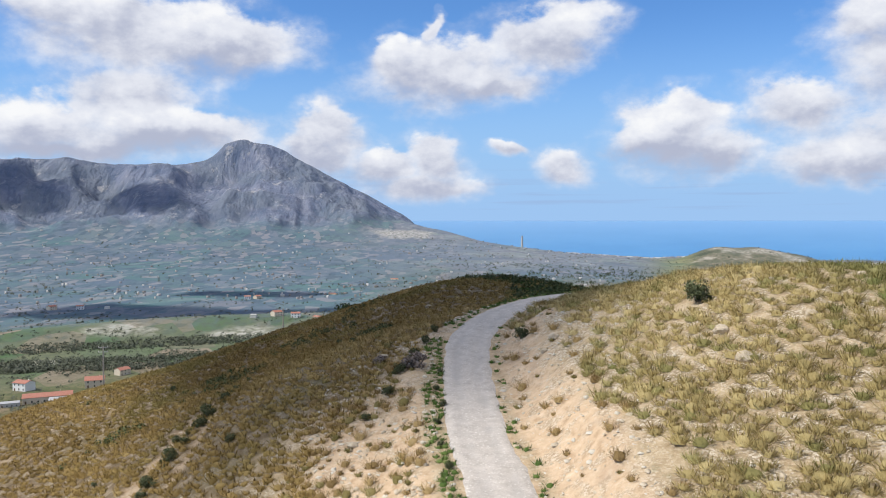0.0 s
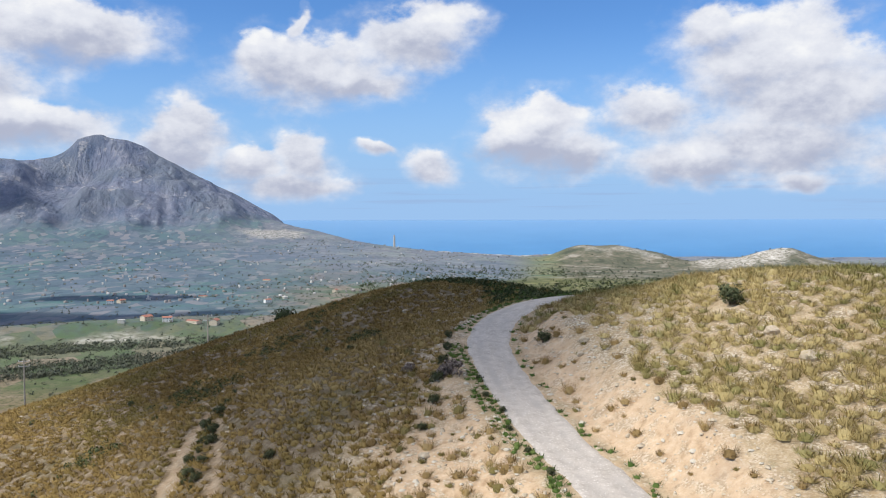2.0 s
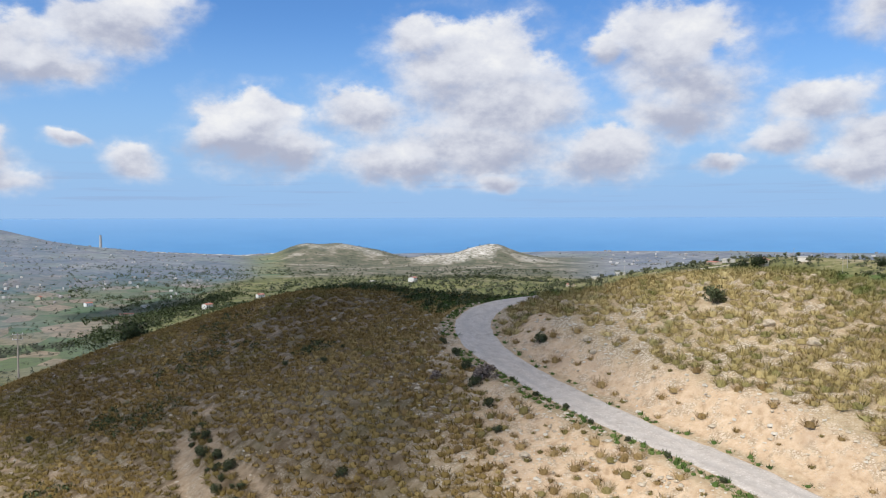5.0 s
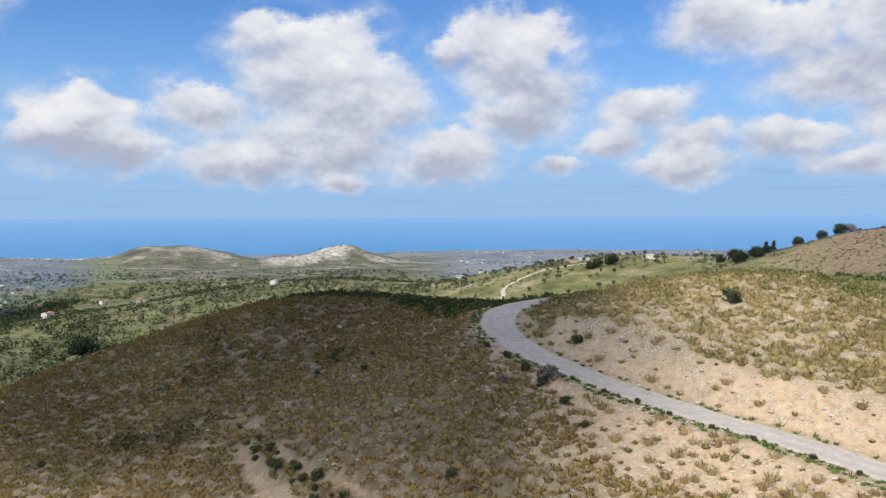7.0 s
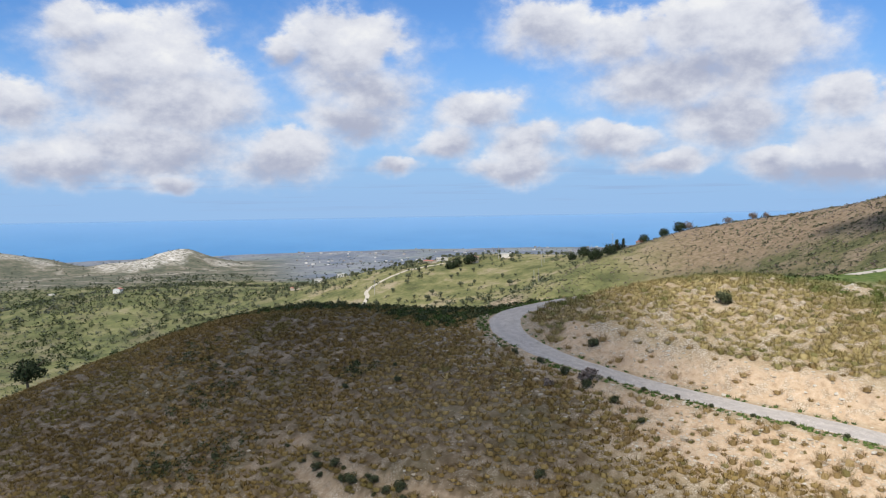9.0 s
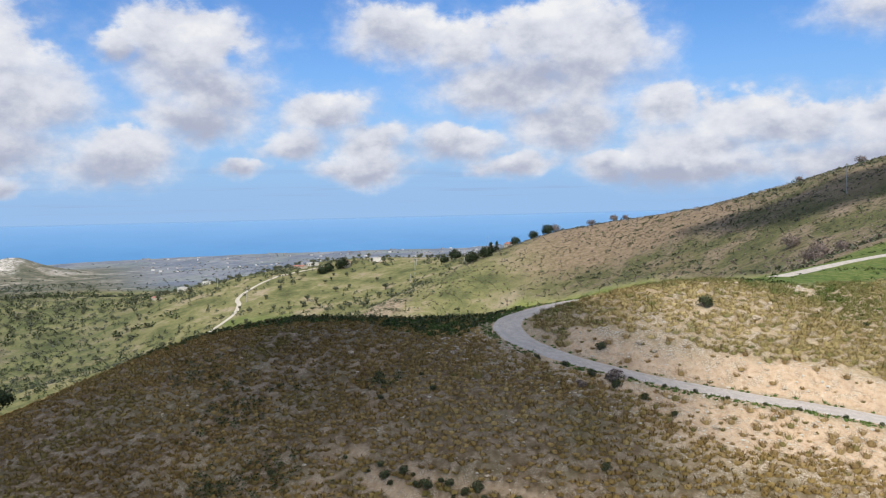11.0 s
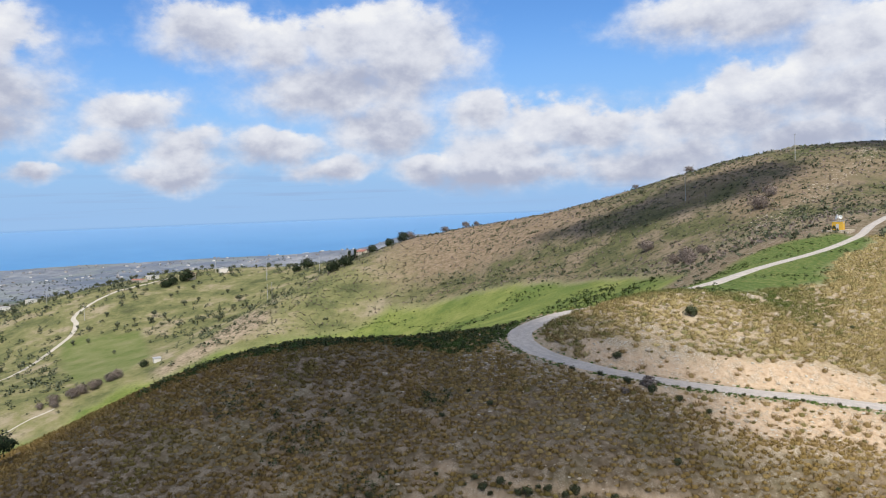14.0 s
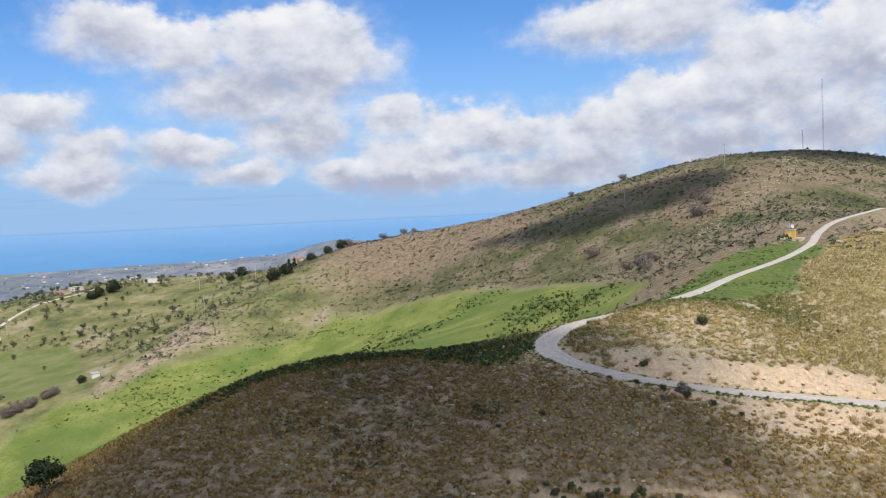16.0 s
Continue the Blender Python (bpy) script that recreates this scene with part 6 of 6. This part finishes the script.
def build_tracks():
    strip("dirt_track", [(318, 490, 0), (341, 492, 0), (375, 494, 0), (420, 500, 0), (448, 514, 0), (462, 527, 0), (490, 532, 0), (527, 532, 0), (560, 522, 0), (590, 512, 0)], 2.0, "pale winding dirt track across the plateau")
    strip("dirt_track", [(200, 440, 0), (232, 432, 0), (250, 446, 0), (270, 462, 0), (290, 474, 0), (318, 490, 0)], 2.1, "pale dirt track below the meadow")
    strip("dirt_track", [(470, 1335, 0), (430, 1290, 0), (415, 1220, 0), (440, 1180, 0), (400, 1120, 0)], 3.0, "pale track winding up a wooded slope")
    strip("dirt_track", [(206, 402, 0), (226, 390, 0), (244, 386, 0), (258, 380, 0)], 0.5, "pale footpath along the meadow's edge")


def build_town():
    """White buildings of the coast and villages, a few specks each."""
    rng = np.random.default_rng(77)
    bm_v, bm_t = [], []
    a = np.concatenate([rng.normal(13.5, 2.4, 420), rng.uniform(-36, 12, 360), rng.uniform(40, 72, 160)])
    r = np.concatenate([rng.uniform(3250, 3520, 420), 1400 * 2.2 ** rng.uniform(0, 1, 360), rng.uniform(2500, 3350, 160)])
    big = np.concatenate([rng.uniform(5, 11, 420), rng.uniform(1.2, 2.8, 360), rng.uniform(3, 5.5, 160)])
    x, y = r * np.sin(np.radians(a)), r * np.cos(np.radians(a))
    z = ground_height(x.copy(), y.copy())
    cube = np.array([(-1, -1, -1), (1, -1, -1), (1, 1, -1), (-1, 1, -1), (-1, -1, 1), (1, -1, 1), (1, 1, 1), (-1, 1, 1)], float)
    tri = np.array([(4, 5, 6), (4, 6, 7), (0, 1, 5), (0, 5, 4), (1, 2, 6), (1, 6, 5), (2, 3, 7), (2, 7, 6), (3, 0, 4), (3, 4, 7)])
    turn = rng.uniform(0, 3.14, len(x))
    c, s = np.cos(turn)[:, None], np.sin(turn)[:, None]
    sx, sy, sz = big * rng.uniform(0.6, 1.5, len(x)), big * rng.uniform(0.5, 1.0, len(x)), rng.uniform(1.5, 3.6, len(x))
    lx, ly = cube[None, :, 0] * sx[:, None], cube[None, :, 1] * sy[:, None]
    v = np.stack([lx * c - ly * s + x[:, None], lx * s + ly * c + y[:, None], cube[None, :, 2] * sz[:, None] + z[:, None] + 1.5], -1)
    t = tri[None] + 8 * np.arange(len(x))[:, None, None]
    m = Nodes("distant_walls", 0.8, 0.2)
    mat = m.done(m.ramp(m.island(), (0.1, (0.24, 0.22, 0.21)), (0.5, (0.33, 0.32, 0.32)), (0.9, (0.56, 0.55, 0.54))))
    tagged(new("distant_buildings", tri_mesh("distant_buildings", v.reshape(-1, 3), t.reshape(-1, 3), mat)), "pale scattered houses and coastal town far below", "buildings", kind="stuff")
    stack = tagged(new("chimney_stack"), "tall pale industrial chimney near the coast", "chimney")
    part("shaft", tube(bmesh.new(), (0, 0, -5), (0, 0, 46), 5.0, 3.4, 12), CONCRETE, stack)
    part("rim", tube(bmesh.new(), (0, 0, 46), (0, 0, 47.5), 3.9, 3.9, 12), CONCRETE, stack)
    set_down(stack, 318, 3160)


# ---- cumulus clouds behind the camera, whose shadows lie on the land ----
# outlines of the shadows on the ground, with the clouds' height over it
OVER_HILL = [(-25, 64), (-17, 57), (-9, 55.5), (-2, 58), (3, 60.5), (9, 62), (15, 69), (20, 80), (32, 92), (30, 112), (15, 138), (-8, 152), (-36, 158), (-48, 138), (-42, 116), (-35, 98), (-27, 81)]
OVER_SLOPE = [(430, 140), (405, 120), (372, 94), (350, 62), (338, 30), (334, 5), (350, -20), (378, -32), (394, -5), (398, 34), (394, 70), (412, 105)]
OVER_SUMMIT = [(420, -50), (470, -70), (560, -120), (540, -190), (440, -160), (400, -95)]
OVER_VALLEY = [(-660, 1130), (-430, 1060), (-150, 1130), (-90, 1240), (-300, 1200), (-560, 1290)]
OVER_FIELDS = [(-500, 1430), (-300, 1425), (-200, 1500), (-280, 1530), (-470, 1510)]
OVER_FLANK = [(60, 1080), (200, 1170), (300, 1330), (230, 1370), (60, 1230)]
OVER_WEST = [(-1850, 3340), (-1600, 3340), (-1555, 3180), (-1660, 3110), (-1880, 3150)]
OVER_CIRQUE = [(-1440, 3420), (-1320, 3370), (-1140, 3270), (-1000, 3120), (-1050, 3030), (-1260, 3070), (-1370, 3200)]


def cloud_material():
    m = Nodes("cloud_vapour", 1.0, 0.0)
    clear = m.nt.nodes.new("ShaderNodeBsdfTransparent")
    mix = m.nt.nodes.new("ShaderNodeMixShader")
    mix.inputs[0].default_value = 0.76
    m.nt.links.new(m.bsdf.outputs[0], mix.inputs[1])
    m.nt.links.new(clear.outputs[0], mix.inputs[2])
    m.nt.links.new(mix.outputs[0], m.nt.nodes["Material Output"].inputs[0])
    return m.done(m.ramp(m.noise(0.01, 5, 0.6), (0.3, (0.78, 0.79, 0.82)), (0.7, (0.92, 0.92, 0.93))))


def build_cloud(outline, height, puff, gap, seed):
    """A heap of rounded puffs that stands sunward of an outline on the ground."""
    rng = np.random.default_rng(seed)
    p = np.array(outline, float)
    lo, hi = p.min(0), p.max(0)
    x, y = rng.uniform(lo[0], hi[0], 6000), rng.uniform(lo[1], hi[1], 6000)
    d, odd = np.full(6000, 1e9), np.zeros(6000, bool)
    for a, b in zip(p, np.roll(p, -1, 0)):
        e = b - a
        k = np.clip(((x - a[0]) * e[0] + (y - a[1]) * e[1]) / (e @ e), 0, 1)
        d = np.minimum(d, np.hypot(x - a[0] - k * e[0], y - a[1] - k * e[1]))
        odd ^= ((a[1] > y) != (b[1] > y)) & (x < a[0] + (y - a[1]) / (e[1] if e[1] else 1e-9) * e[0])
    ok = odd & (d > 0.22 * puff)
    x, y, d = x[ok], y[ok], d[ok]
    keep = thin(x, y, gap * puff, rng)
    z = land(x, y, False)
    bm = bmesh.new()
    for i in keep:
        r = min(puff, 0.5 * puff + 0.6 * d[i]) * rng.uniform(0.85, 1.1)
        c = Vector((x[i], y[i], z[i])) + sun_dir * ((height + rng.uniform(0, 0.6) * puff) / sun_dir.z)
        made = bmesh.ops.create_icosphere(bm, subdivisions=2, radius=1.0)["verts"]
        for v in made:
            v.co = c + v.co * r * (1 + 0.28 * noise.noise(v.co * 1.7 + Vector((i, seed, 0))))
    me = bpy.data.meshes.new("cloud")
    bm.to_mesh(me)
    bm.free()
    me.materials.append(VAPOUR)
    me.shade_smooth()
    return tagged(new("cloud", me), "white cumulus cloud drifting high over the hills", "cloud", kind="structure")


VAPOUR = cloud_material()


def build_clouds():
    for i, (outline, height, puff, gap) in enumerate(((OVER_HILL, 900, 13, 0.66), (OVER_SLOPE, 900, 14, 0.5), (OVER_SUMMIT, 900, 25, 0.6), (OVER_VALLEY, 1000, 36, 0.55), (OVER_FIELDS, 1250, 22, 0.55),
                                                      (OVER_FLANK, 1300, 36, 0.6), (OVER_WEST, 1500, 60, 0.55), (OVER_CIRQUE, 1500, 60, 0.55))):
        build_cloud(outline, height, puff, gap, i + 3)


build_clouds()
build_shrubs()
build_boulders()
build_trees()
build_far_plants()
build_poles()
build_mast()
build_hut()
build_houses()
build_ruin()
build_tracks()
build_town()
